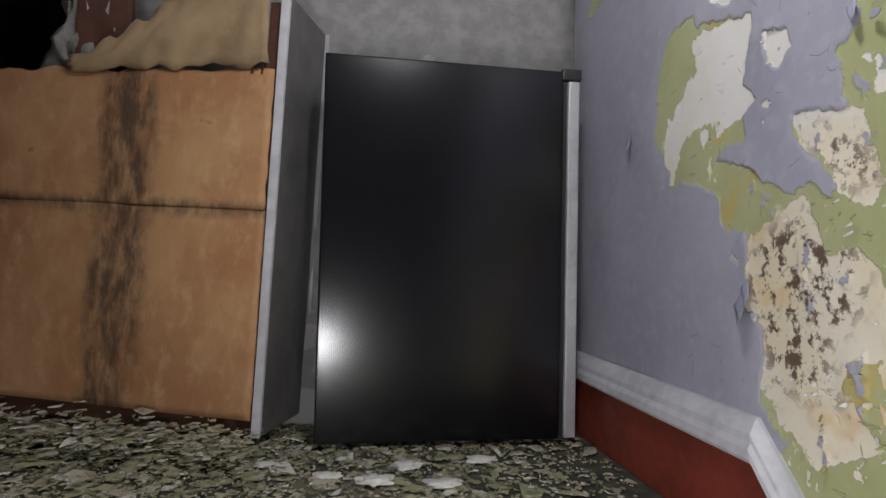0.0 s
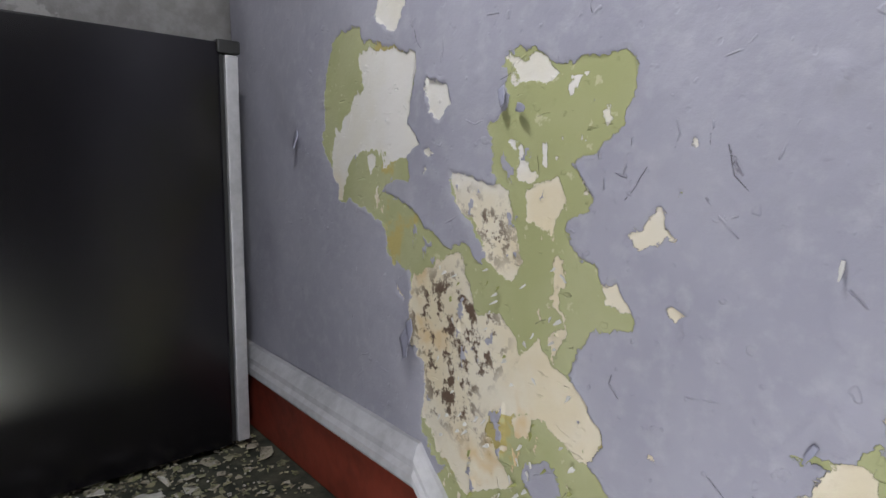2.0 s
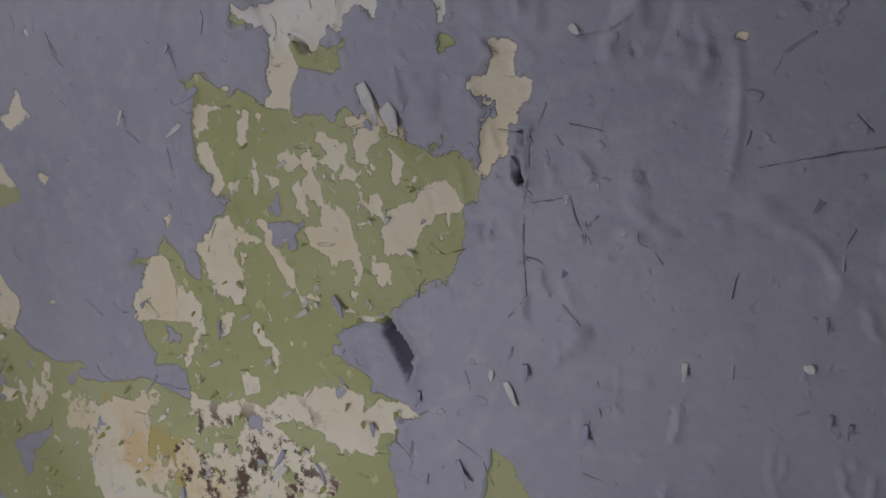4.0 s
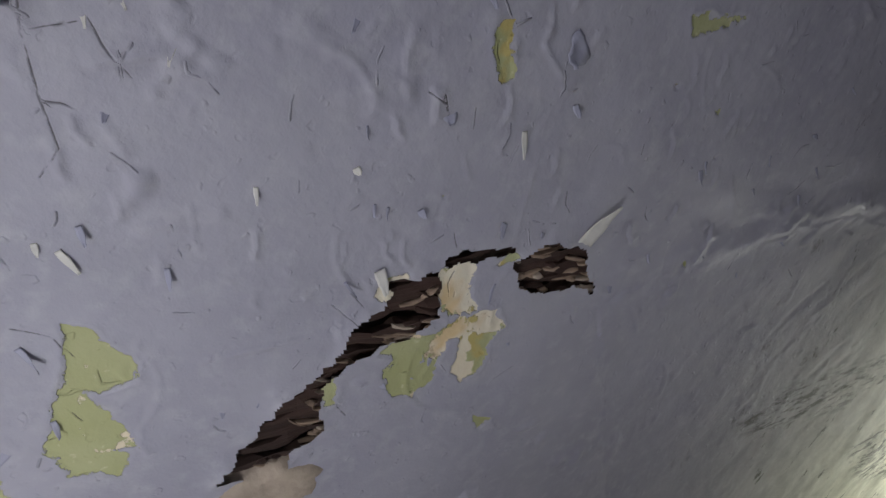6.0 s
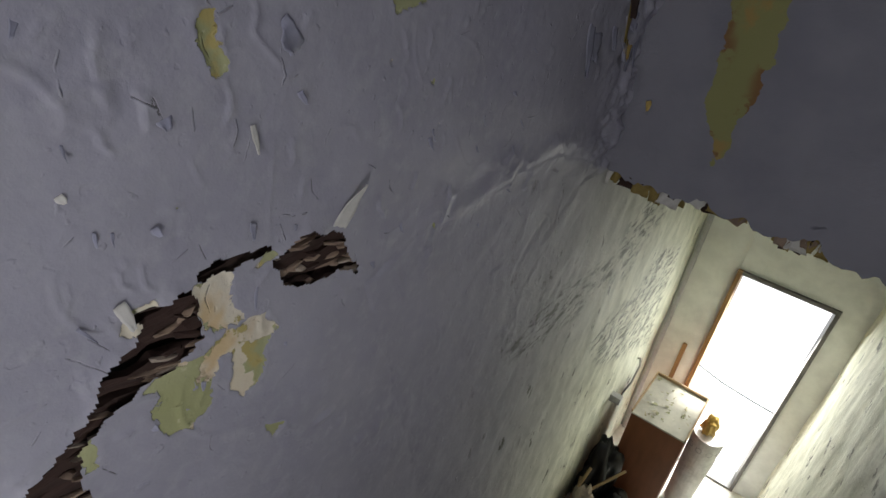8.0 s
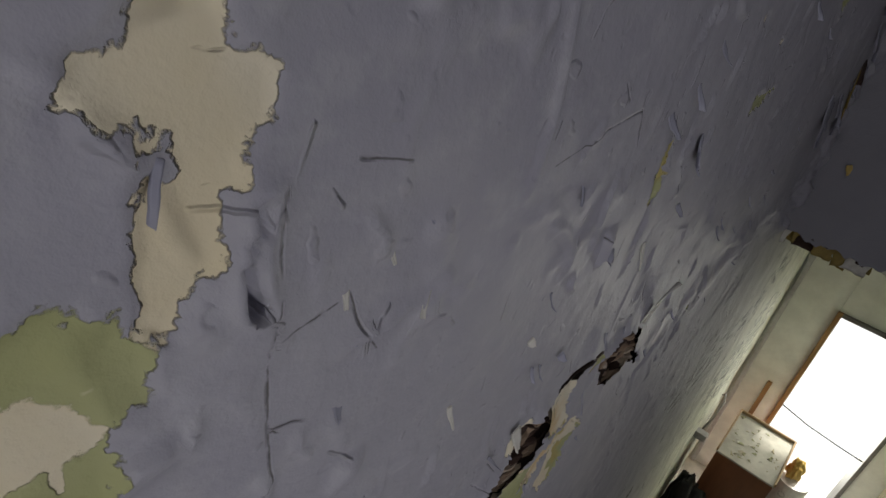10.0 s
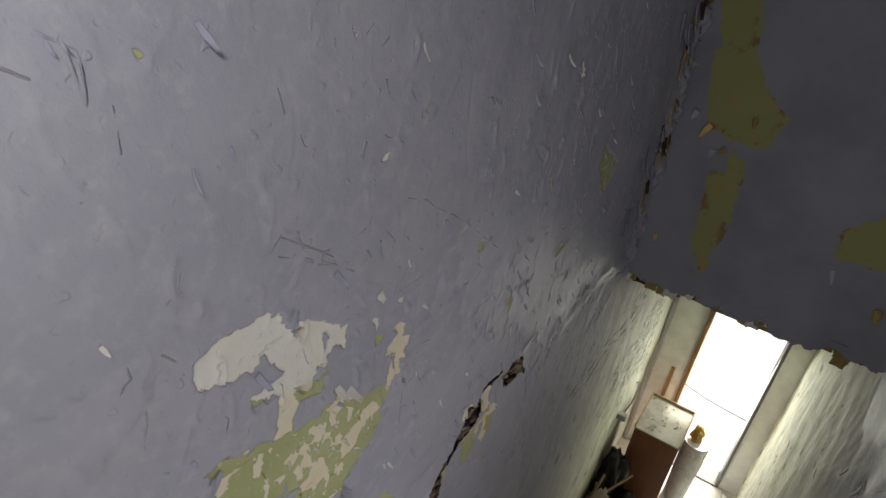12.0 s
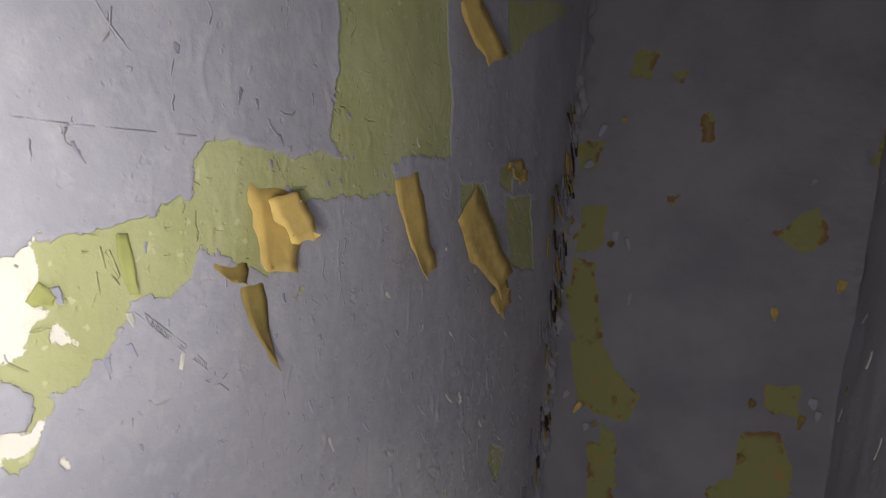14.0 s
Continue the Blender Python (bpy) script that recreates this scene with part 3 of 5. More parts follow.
CREAM.append([(0.424, 0.164), (0.360, 0.192), (0.290, 0.193), (0.232, 0.207), (0.172, 0.214), (0.142, 0.200), (0.094, 0.216), (0.059, 0.206), (0.014, 0.231), (-0.027, 0.242), (-0.052, 0.238), (-0.051, 0.218), (-0.090, 0.236), (-0.111, 0.213), (-0.081, 0.201), (-0.060, 0.166), (-0.020, 0.168), (0.017, 0.197), (0.048, 0.180), (0.008, 0.157), (-0.018, 0.140), (-0.042, 0.106), (0.129, 0.037), (0.320, 0.047), (0.366, 0.107), (0.411, 0.133)])
CREAM.append([(-0.192, 0.575), (-0.212, 0.576), (-0.218, 0.569), (-0.216, 0.548), (-0.227, 0.533), (-0.228, 0.519), (-0.218, 0.507), (-0.221, 0.502), (-0.213, 0.490), (-0.208, 0.473), (-0.193, 0.459), (-0.181, 0.474), (-0.185, 0.486), (-0.193, 0.506), (-0.191, 0.520), (-0.175, 0.529), (-0.194, 0.554), (-0.202, 0.561)])
CREAM.append([(0.128, 0.676), (0.119, 0.720), (0.106, 0.717), (0.079, 0.726), (0.050, 0.726), (0.016, 0.719), (0.001, 0.697), (-0.017, 0.696), (-0.077, 0.657), (-0.103, 0.625), (-0.097, 0.597), (-0.066, 0.612), (-0.055, 0.589), (-0.035, 0.592), (-0.030, 0.577), (-0.001, 0.587), (0.026, 0.593), (0.050, 0.600), (0.046, 0.623), (0.016, 0.618), (0.011, 0.630), (0.023, 0.652), (0.043, 0.671), (0.054, 0.657), (0.080, 0.656), (0.109, 0.671)])
CREAM.append([(0.275, 1.300), (0.234, 1.300), (0.217, 1.324), (0.218, 1.306), (0.212, 1.252), (0.226, 1.224), (0.245, 1.208), (0.278, 1.216)])
CREAM.append([(0.282, 1.161), (0.255, 1.156), (0.221, 1.157), (0.206, 1.152), (0.210, 1.136), (0.234, 1.134), (0.246, 1.108), (0.281, 1.108)])
CREAM.append([(-0.540, 0.150), (-0.562, 0.164), (-0.589, 0.164), (-0.593, 0.137), (-0.607, 0.089), (-0.580, 0.080), (-0.560, 0.089), (-0.545, 0.133)])
CREAM.append([(-0.610, 0.146), (-0.637, 0.160), (-0.655, 0.167), (-0.662, 0.154), (-0.628, 0.140)])
CREAM.append([(-0.469, 0.166), (-0.506, 0.169), (-0.500, 0.149), (-0.479, 0.127), (-0.463, 0.142)])
CREAM.append([(-0.565, 0.073), (-0.602, 0.084), (-0.636, 0.088), (-0.643, 0.054), (-0.606, 0.044), (-0.590, 0.024), (-0.609, -0.017), (-0.593, -0.035), (-0.564, -0.013), (-0.584, 0.046), (-0.566, 0.046), (-0.554, 0.025), (-0.530, 0.027), (-0.521, 0.056), (-0.496, 0.060), (-0.504, 0.080)])
CREAM.append([(-0.503, -0.010), (-0.544, -0.027), (-0.523, -0.041), (-0.500, -0.029)])
CREAM.append([(-0.190, 0.105), (-0.202, 0.072), (-0.214, 0.026), (-0.190, 0.028), (-0.170, 0.039)])
CREAM.append([(0.840, 0.877), (0.808, 0.875), (0.790, 0.859), (0.780, 0.833), (0.802, 0.798), (0.844, 0.807), (0.860, 0.836)])
HOLE = []
HOLE.append([(-0.278, -0.080), (-0.316, -0.033), (-0.354, 0.029), (-0.386, 0.041), (-0.423, 0.064), (-0.448, 0.115), (-0.474, 0.121), (-0.488, 0.147), (-0.476, 0.158), (-0.514, 0.160), (-0.547, 0.157), (-0.553, 0.090), (-0.511, 0.073), (-0.476, 0.071), (-0.435, 0.054), (-0.404, 0.032), (-0.396, -0.002), (-0.401, -0.036), (-0.367, -0.067), (-0.360, -0.105), (-0.317, -0.091)])
HOLE.append([(-0.555, 0.165), (-0.576, 0.171), (-0.610, 0.174), (-0.651, 0.168), (-0.652, 0.162), (-0.616, 0.164), (-0.582, 0.161), (-0.564, 0.157)])
HOLE.append([(-0.653, 0.147), (-0.690, 0.160), (-0.749, 0.141), (-0.764, 0.097), (-0.788, 0.062), (-0.757, 0.081), (-0.705, 0.088), (-0.667, 0.114)])
PIT = []
PIT.append([(-0.077, 0.308), (-0.088, 0.307), (-0.099, 0.293), (-0.109, 0.279), (-0.112, 0.267), (-0.104, 0.248), (-0.102, 0.261), (-0.095, 0.275), (-0.087, 0.293)])
PIT.append([(-0.222, 0.496), (-0.227, 0.495), (-0.223, 0.480), (-0.220, 0.472), (-0.225, 0.448), (-0.219, 0.447), (-0.214, 0.453), (-0.214, 0.467), (-0.219, 0.478)])
PIT.append([(-0.078, 0.324), (-0.091, 0.318), (-0.106, 0.296), (-0.115, 0.279), (-0.104, 0.272), (-0.089, 0.293)])
PIT.append([(-0.001, 0.689), (-0.008, 0.682), (-0.021, 0.681), (-0.022, 0.669), (-0.014, 0.653), (-0.011, 0.671), (-0.002, 0.670)])
PIT.append([(0.094, 0.699), (0.091, 0.694), (0.093, 0.673), (0.098, 0.669), (0.096, 0.686)])
PIT.append([(-0.002, 0.593), (-0.019, 0.584), (-0.026, 0.570), (-0.011, 0.575)])
PIT.append([(0.225, 1.269), (0.206, 1.269), (0.203, 1.255), (0.216, 1.256)])
MOULD = []
MOULD.append([(0.752, 0.441), (0.664, 0.465), (0.590, 0.420), (0.570, 0.358), (0.623, 0.301), (0.615, 0.238), (0.712, 0.228), (0.742, 0.309), (0.775, 0.381)])
MOULD.append([(0.231, 0.181), (0.140, 0.203), (0.011, 0.211), (-0.007, 0.147), (-0.058, 0.142), (-0.079, 0.090), (0.015, 0.090), (0.096, 0.046), (0.215, 0.076)])
MOULD.append([(-0.511, 0.039), (-0.532, 0.045), (-0.541, 0.026), (-0.535, 0.005), (-0.514, 0.016)])
MOULD.append([(-1.359, -0.468), (-1.427, -0.415), (-1.569, -0.406), (-1.783, -0.430), (-1.975, -0.463), (-2.070, -0.572), (-1.902, -0.571), (-1.777, -0.584), (-1.611, -0.546), (-1.453, -0.535)])
MOULD.append([(-2.070, -0.902), (-2.261, -0.873), (-2.573, -0.891), (-2.702, -0.773), (-3.119, -0.918), (-3.299, -1.659), (-2.350, -1.204)])
MOULD.append([(-2.029, -0.486), (-2.044, -0.344), (-2.251, -0.330), (-2.485, -0.476), (-2.334, -0.542), (-2.258, -0.683)])
MOULD.append([(0.679, 0.593), (0.643, 0.570), (0.580, 0.547), (0.556, 0.497), (0.599, 0.485), (0.632, 0.520)])
PALE = [(-0.80, 0.04), (-0.90, 0.07), (-1.06, 0.07), (-1.20, 0.085), (-1.37, 0.08), (-1.66, -0.03), (-3.6, -0.03), (-3.6, -2.7), (-1.7, -2.7), (-1.1, -0.9)]
BULK = []
BULK.append([(-0.06, 0.81), (-0.17, 0.83), (-0.24, 0.71), (-0.33, 0.66), (-0.30, 0.55), (-0.20, 0.54), (-0.11, 0.58)])
BULK.append([(-0.20, 0.53), (-0.26, 0.49), (-0.28, 0.21), (-0.20, 0.19), (-0.22, 0.35)])
BULK.append([(-0.04, 1.12), (-0.12, 1.11), (-0.17, 0.83), (-0.09, 0.77), (-0.03, 0.97)])
BULK.append([(-0.04, 1.32), (-0.14, 1.33), (-0.13, 1.17), (-0.05, 1.14)])
BULK.append([(-0.01, 1.54), (-0.10, 1.55), (-0.09, 1.47), (-0.02, 1.45)])
BULK.append([(-0.67, 1.28), (-0.77, 1.39), (-0.82, 1.29), (-0.77, 1.23)])
BULK.append([(-0.66, 0.60), (-0.77, 0.64), (-0.82, 0.53), (-0.83, 0.30), (-0.60, 0.28), (-0.58, 0.37), (-0.65, 0.45)])
BULK.append([(-0.17, 1.86), (-0.25, 1.86), (-0.24, 1.77), (-0.16, 1.78)])
BULK.append([(-0.30, 1.79), (-0.36, 1.80), (-0.34, 1.74)])
BULK.append([(-0.40, 1.66), (-0.44, 1.66), (-0.46, 1.57), (-0.42, 1.56)])
BULK.append([(-0.33, 1.38), (-0.37, 1.38), (-0.36, 1.33)])
BULK.append([(-0.71, 0.79), (-0.81, 0.80), (-0.82, 0.69), (-0.72, 0.70)])
BULK.append([(-0.16, 0.44), (-0.23, 0.45), (-0.28, 0.31), (-0.25, 0.06), (-0.19, 0.17)])
BULK.append([(-0.79, 0.28), (-0.87, 0.31), (-0.97, 0.19), (-0.86, 0.17)])
FLAPS = [
    (-0.065, 1.359, -0.046, 1.252, 0.098, M_OCHRE),
    (-0.398, 1.383, -0.440, 1.201, 0.092, M_OCHRE),
    (-0.023, 1.262, -0.043, 1.137, 0.040, M_OLIVE),
    (-0.682, 1.334, -0.859, 1.121, 0.132, M_OCHRE),
    (-0.605, 1.744, -0.673, 1.624, 0.104, M_OCHRE),
    (-0.986, 1.441, -0.994, 1.380, 0.119, M_OCHRE),
    (-0.935, 1.110, -0.961, 1.045, 0.115, M_OCHRE),
    (0.142, 1.314, 0.141, 1.254, 0.013, M_GRNF),
    (0.222, 1.270, 0.207, 1.260, 0.019, M_GRNF),
    (-0.317, 0.438, -0.306, 0.402, 0.016, M_FLAKE),
    (-0.262, 0.451, -0.260, 0.430, 0.007, M_FLAKE),
    (-0.282, 0.460, -0.287, 0.441, 0.007, M_FLAKE),
    (-0.203, 0.263, -0.214, 0.240, 0.010, M_FLAKE),
    (-0.073, 0.542, -0.091, 0.502, 0.019, M_FLAKE),
    (-0.100, 0.517, -0.111, 0.493, 0.006, M_FLAKE),
    (-0.750, 0.151, -0.782, 0.210, 0.044, M_FLAKE),
    (-0.686, 0.404, -0.662, 0.386, 0.035, M_LAVF),
    (-0.540, 0.352, -0.542, 0.333, 0.017, M_LAVF),
    (-0.631, 0.316, -0.632, 0.285, 0.011, M_FLAKE),
    (-0.474, 0.178, -0.482, 0.146, 0.022, M_FLAKE),
]
CURLS = [
    (-0.008, 0.686, -0.019, 0.656, 0.014, M_LAVF),
    (0.094, 0.698, 0.093, 0.672, 0.007, M_GRNF),
    (-0.095, 0.521, -0.111, 0.496, 0.015, M_FLAKE),
    (-0.000, 0.591, -0.019, 0.574, 0.013, M_GRNF),
    (-0.154, 0.654, -0.159, 0.640, 0.013, M_FLAKE),
    (-0.053, 0.696, -0.055, 0.675, 0.009, M_LAVF),
    (-0.014, 0.718, -0.023, 0.692, 0.007, M_LAVF),
    (-0.025, 0.535, -0.029, 0.523, 0.011, M_FLAKE),
    (0.053, 0.652, 0.042, 0.627, 0.009, M_LAVF),
    (0.584, 0.699, 0.570, 0.674, 0.013, M_LAVF),
    (0.557, 0.675, 0.536, 0.669, 0.011, M_LAVF),
    (0.771, 0.371, 0.746, 0.340, 0.019, M_LAVF),
    (0.785, 0.349, 0.751, 0.317, 0.029, M_LAVF),
    (1.142, 0.665, 1.114, 0.640, 0.026, M_LAVF),
]
RIDGES = [
    [(0.011, 0.785), (-0.015, 0.771), (-0.038, 0.755), (-0.066, 0.741), (-0.082, 0.729), (-0.101, 0.715)],
    [(-0.010, 0.778), (-0.025, 0.767), (-0.049, 0.753), (-0.071, 0.738)],
    [(-0.204, 0.778), (-0.253, 0.759), (-0.274, 0.740), (-0.330, 0.706), (-0.386, 0.664), (-0.489, 0.581)],
    [(0.126, 1.235), (0.089, 1.200), (0.021, 1.139)],
    [(0.177, 1.528), (0.155, 1.500), (0.132, 1.478)],
    [(0.202, 1.035), (0.169, 1.014), (0.168, 1.000), (0.170, 0.971)],
    [(0.248, 1.038), (0.227, 1.018), (0.202, 1.002)],
    [(0.004, 0.805), (-0.044, 0.769), (-0.089, 0.732)],
    [(0.153, 0.972), (0.153, 0.941)],
    [(0.004, 0.957), (-0.002, 0.935)],
    [(0.286, 1.411), (0.191, 1.409), (0.045, 1.411)],
    [(0.114, 1.231), (0.062, 1.185), (0.026, 1.147)],
    [(-0.209, 0.631), (-0.234, 0.631), (-0.274, 0.637)],
    [(-0.158, 0.753), (-0.184, 0.723), (-0.208, 0.697)],
    [(-0.211, 0.717), (-0.223, 0.703), (-0.251, 0.679)],
    [(0.176, 1.022), (0.171, 0.983)],
    [(0.221, 1.391), (0.221, 1.371)],
]
SPLITS = [
    [(0.303, 0.317), (0.294, 0.310), (0.284, 0.302)],
    [(0.260, 0.315), (0.250, 0.306), (0.238, 0.307)],
    [(-0.231, 0.492), (-0.229, 0.455), (-0.224, 0.431), (-0.254, 0.435)],
    [(-0.224, 0.431), (-0.223, 0.387), (-0.225, 0.348), (-0.209, 0.328)],
    [(-0.264, 0.435), (-0.269, 0.418), (-0.281, 0.397)],
    [(-0.408, 0.458), (-0.457, 0.467), (-0.504, 0.472), (-0.519, 0.444)],
    [(0.306, 0.621), (0.300, 0.597), (0.288, 0.585)],
    [(-0.520, 0.366), (-0.534, 0.356), (-0.542, 0.333)],
    [(-0.266, 0.497), (-0.273, 0.495), (-0.288, 0.491)],
    [(-0.224, 0.384), (-0.234, 0.382), (-0.242, 0.377)],
    [(-0.156, 0.196), (-0.179, 0.181), (-0.189, 0.151)],
    [(-0.534, 0.362), (-0.545, 0.330)],
    [(-0.059, 1.399), (-0.081, 1.371)],
    [(-0.445, 0.152), (-0.464, 0.121)],
    [(-0.424, 0.143), (-0.451, 0.109)],
]


BLISTERS = [
    (0.135, 0.815, 0.022, 0.011),
    (0.109, 0.776, 0.010, 0.011),
    (0.000, 0.686, 0.016, 0.009),
    (-0.040, 0.581, 0.006, 0.006),
    (-0.109, 0.521, 0.014, 0.010),
    (-0.046, 0.538, 0.008, 0.005),
    (-0.110, 0.609, 0.009, 0.004),
    (-0.154, 0.647, 0.006, 0.004),
    (-0.523, 0.354, 0.018, 0.017),
    (-0.250, 0.293, 0.012, 0.009),
    (-0.480, 0.197, 0.017, 0.005),
    (-0.502, 0.190, 0.018, 0.005),
    (-0.352, 0.237, 0.017, 0.009),
    (-0.277, 0.460, 0.015, 0.005),
    (-0.238, 0.359, 0.013, 0.007),
    (-0.220, 0.337, 0.016, 0.008),
    (-0.107, 0.540, 0.015, 0.008),
    (-0.219, 0.595, 0.010, 0.011),
    (-0.489, 0.336, 0.015, 0.006),
]


def outline_distance(px, pz, outline):
    """Signed distance to a closed outline, inside minus."""
    a = np.array(outline, float)
    b = np.roll(a, -1, 0)
    best, inside = np.full(px.shape, 9.0), np.zeros(px.shape, bool)
    for (x0, y0), (x1, y1) in zip(a, b):
        ex, ey = x1 - x0, y1 - y0
        wx, wy = px - x0, pz - y0
        h = np.clip((wx * ex + wy * ey) / (ex * ex + ey * ey + 1e-12), 0, 1)
        best = np.minimum(best, np.hypot(wx - h * ex, wy - h * ey))
        if y0 != y1:
            cross = (y0 > pz) != (y1 > pz)
            inside ^= cross & (px < (x1 - x0) * (pz - y0) / (y1 - y0) + x0)
    return np.where(inside, -best, best)


def nearest(px, pz, outlines):
    d = np.full(px.shape, 9.0)
    for o in outlines:
        a = np.array(o)
        lo, hi = a.min(0) - 0.12, a.max(0) + 0.12
        m = (px > lo[0]) & (px < hi[0]) & (pz > lo[1]) & (pz < hi[1])
        if m.any():
            d[m] = np.minimum(d[m], outline_distance(px[m], pz[m], o))
    return np.clip(d, -0.3, 0.3)


def lattice(px, pz, cell, seed):
    """Smooth value noise, -1 to 1."""
    t = np.random.default_rng(seed).uniform(-1, 1, (256, 256))
    x, z = px / cell + 500, pz / cell + 500
    i, j = np.floor(x).astype(int), np.floor(z).astype(int)
    u, v = x - i, z - j
    u, v = u * u * (3 - 2 * u), v * v * (3 - 2 * v)
    g = lambda a, b: t[a % 256, b % 256]
    return (g(i, j) * (1 - u) + g(i + 1, j) * u) * (1 - v) + (g(i, j + 1) * (1 - u) + g(i + 1, j + 1) * u) * v


def fbm(px, pz, cell, seed, n=4, gain=0.5):
    return sum(gain ** k * lattice(px, pz, cell / 2 ** k, seed + k) for k in range(n))


def steps(*spans):
    return np.concatenate([np.arange(a, b - 1e-6, d) for a, b, d in spans] + [[spans[-1][1]]])


def strokes(px, pz, count, seed, spans):
    """Creases, scratches and blisters: a height field of short bent ridges."""
    r, h = np.random.default_rng(seed), np.zeros(px.shape)
    (y0, y1), (z0, z1) = spans
    for _ in range(count):
        cy, cz, a, n = r.uniform(y0, y1), r.uniform(z0, z1), r.normal(1.45, 0.45), r.uniform(0.012, 0.06)
        bend, wide, tall = r.normal(0, 8), r.uniform(0.0018, 0.0042), r.uniform(-0.0015, 0.0028)
        m = (abs(px - cy) < n + 0.02) & (abs(pz - cz) < n + 0.02)
        u = (px[m] - cy) * math.cos(a) + (pz[m] - cz) * math.sin(a)
        v = -(px[m] - cy) * math.sin(a) + (pz[m] - cz) * math.cos(a) - bend * u * u
        h[m] += tall * np.exp(-(v / wide) ** 2) * np.clip(1 - (u / n) ** 2, 0, 1) ** 0.5
    return h


def lifts(px, pz, count, seed, spans):
    """Scales of paint that stand off along one edge: a slow rise, then a sharp drop."""
    r, h = np.random.default_rng(seed), np.zeros(px.shape)
    (y0, y1), (z0, z1) = spans
    spots = [(r.uniform(y0, y1), r.uniform(z0, z1), r.normal(1.5, 0.5), r.uniform(0.006, 0.028), r.uniform(0.006, 0.02), r.uniform(0.0015, 0.005)) for _ in range(count)]
    spots += [(y, z, r.normal(1.45, 0.2), tall * 1.1, wide * 1.2, 0.004 + 0.16 * wide) for y, z, tall, wide in BLISTERS]
    for cy, cz, a, n, w, tall in spots:
        bend = r.normal(0, 9)
        m = (abs(px - cy) < n + w + 0.01) & (abs(pz - cz) < n + w + 0.01)
        u = (px[m] - cy) * math.cos(a) + (pz[m] - cz) * math.sin(a)
        v = -(px[m] - cy) * math.sin(a) + (pz[m] - cz) * math.cos(a) - bend * u * u
        v = v + 0.003 * lattice(px[m], pz[m], 0.009, seed + 5)
        rise = np.where(v > 0, np.clip(1 - v / w, 0, 1) ** 1.6, np.clip(1 + v / 0.0016, 0, 1))
        h[m] = np.maximum(h[m], tall * rise * np.clip(1 - (u / n) ** 2, 0, 1) ** 0.6)
    return h


def grid_mesh(name, co, quads, material, **attributes):
    me = bpy.data.meshes.new(name)
    me.vertices.add(len(co))
    me.vertices.foreach_set("co", co.astype(np.float32).ravel())
    me.loops.add(quads.size)
    me.loops.foreach_set("vertex_index", quads.astype(np.int32).ravel())
    me.polygons.add(len(quads))
    me.polygons.foreach_set("loop_start", np.arange(0, quads.size, 4, dtype=np.int32))
    me.polygons.foreach_set("use_smooth", np.ones(len(quads), bool))
    for key, val in attributes.items():
        me.attributes.new(key, 'FLOAT', 'POINT').data.foreach_set("value", val.astype(np.float32).ravel())
    me.update(calc_edges=True)
    me.materials.append(material)
    return me


def grid_quads(n, m, flip=False):
    ii = np.arange(n * m).reshape(n, m)
    q = np.stack([ii[:-1, :-1], ii[:-1, 1:], ii[1:, 1:], ii[1:, :-1]], -1).reshape(-1, 4)
    return q[:, ::-1] if flip else q


def cracks(px, pz, count, seed, spans, longest=0.016, known=()):
    """Short bent cracks in the paint: which side of the nearest one, and how far off."""
    r, d, s = np.random.default_rng(seed), np.full(px.shape, 0.05), np.full(px.shape, 0.05)
    (y0, y1), (z0, z1) = spans
    lines = [[np.array(q) for q in line] for line in known]
    for _ in range(count):
        p, a = np.array([r.uniform(y0, y1), r.uniform(z0, z1)]), r.normal(0, 0.45) - (1.57 if r.random() < 0.65 else 0.2)
        lines.append([p])
        for _ in range(r.integers(1, 4)):
            p, a = p + r.uniform(0.004, longest) * np.array([math.cos(a), math.sin(a)]), a + r.normal(0, 0.6)
            lines[-1].append(p)
    for line in lines:
        for p, q in zip(line, line[1:]):
            e = q - p
            reach = math.hypot(*e) / 2 + 0.012
            m = (abs(px - (p[0] + q[0]) / 2) < reach) & (abs(pz - (p[1] + q[1]) / 2) < reach)
            wx, wz = px[m] - p[0], pz[m] - p[1]
            h = np.clip((wx * e[0] + wz * e[1]) / (e @ e), 0, 1)
            dist = np.hypot(wx - h * e[0], wz - h * e[1])
            side = (wz * e[0] - wx * e[1]) / math.hypot(*e)
            better = dist < d[m]
            d[m] = np.where(better, dist, d[m])
            s[m] = np.where(better, side, s[m])
    return np.clip(s, -0.02, 0.02), d


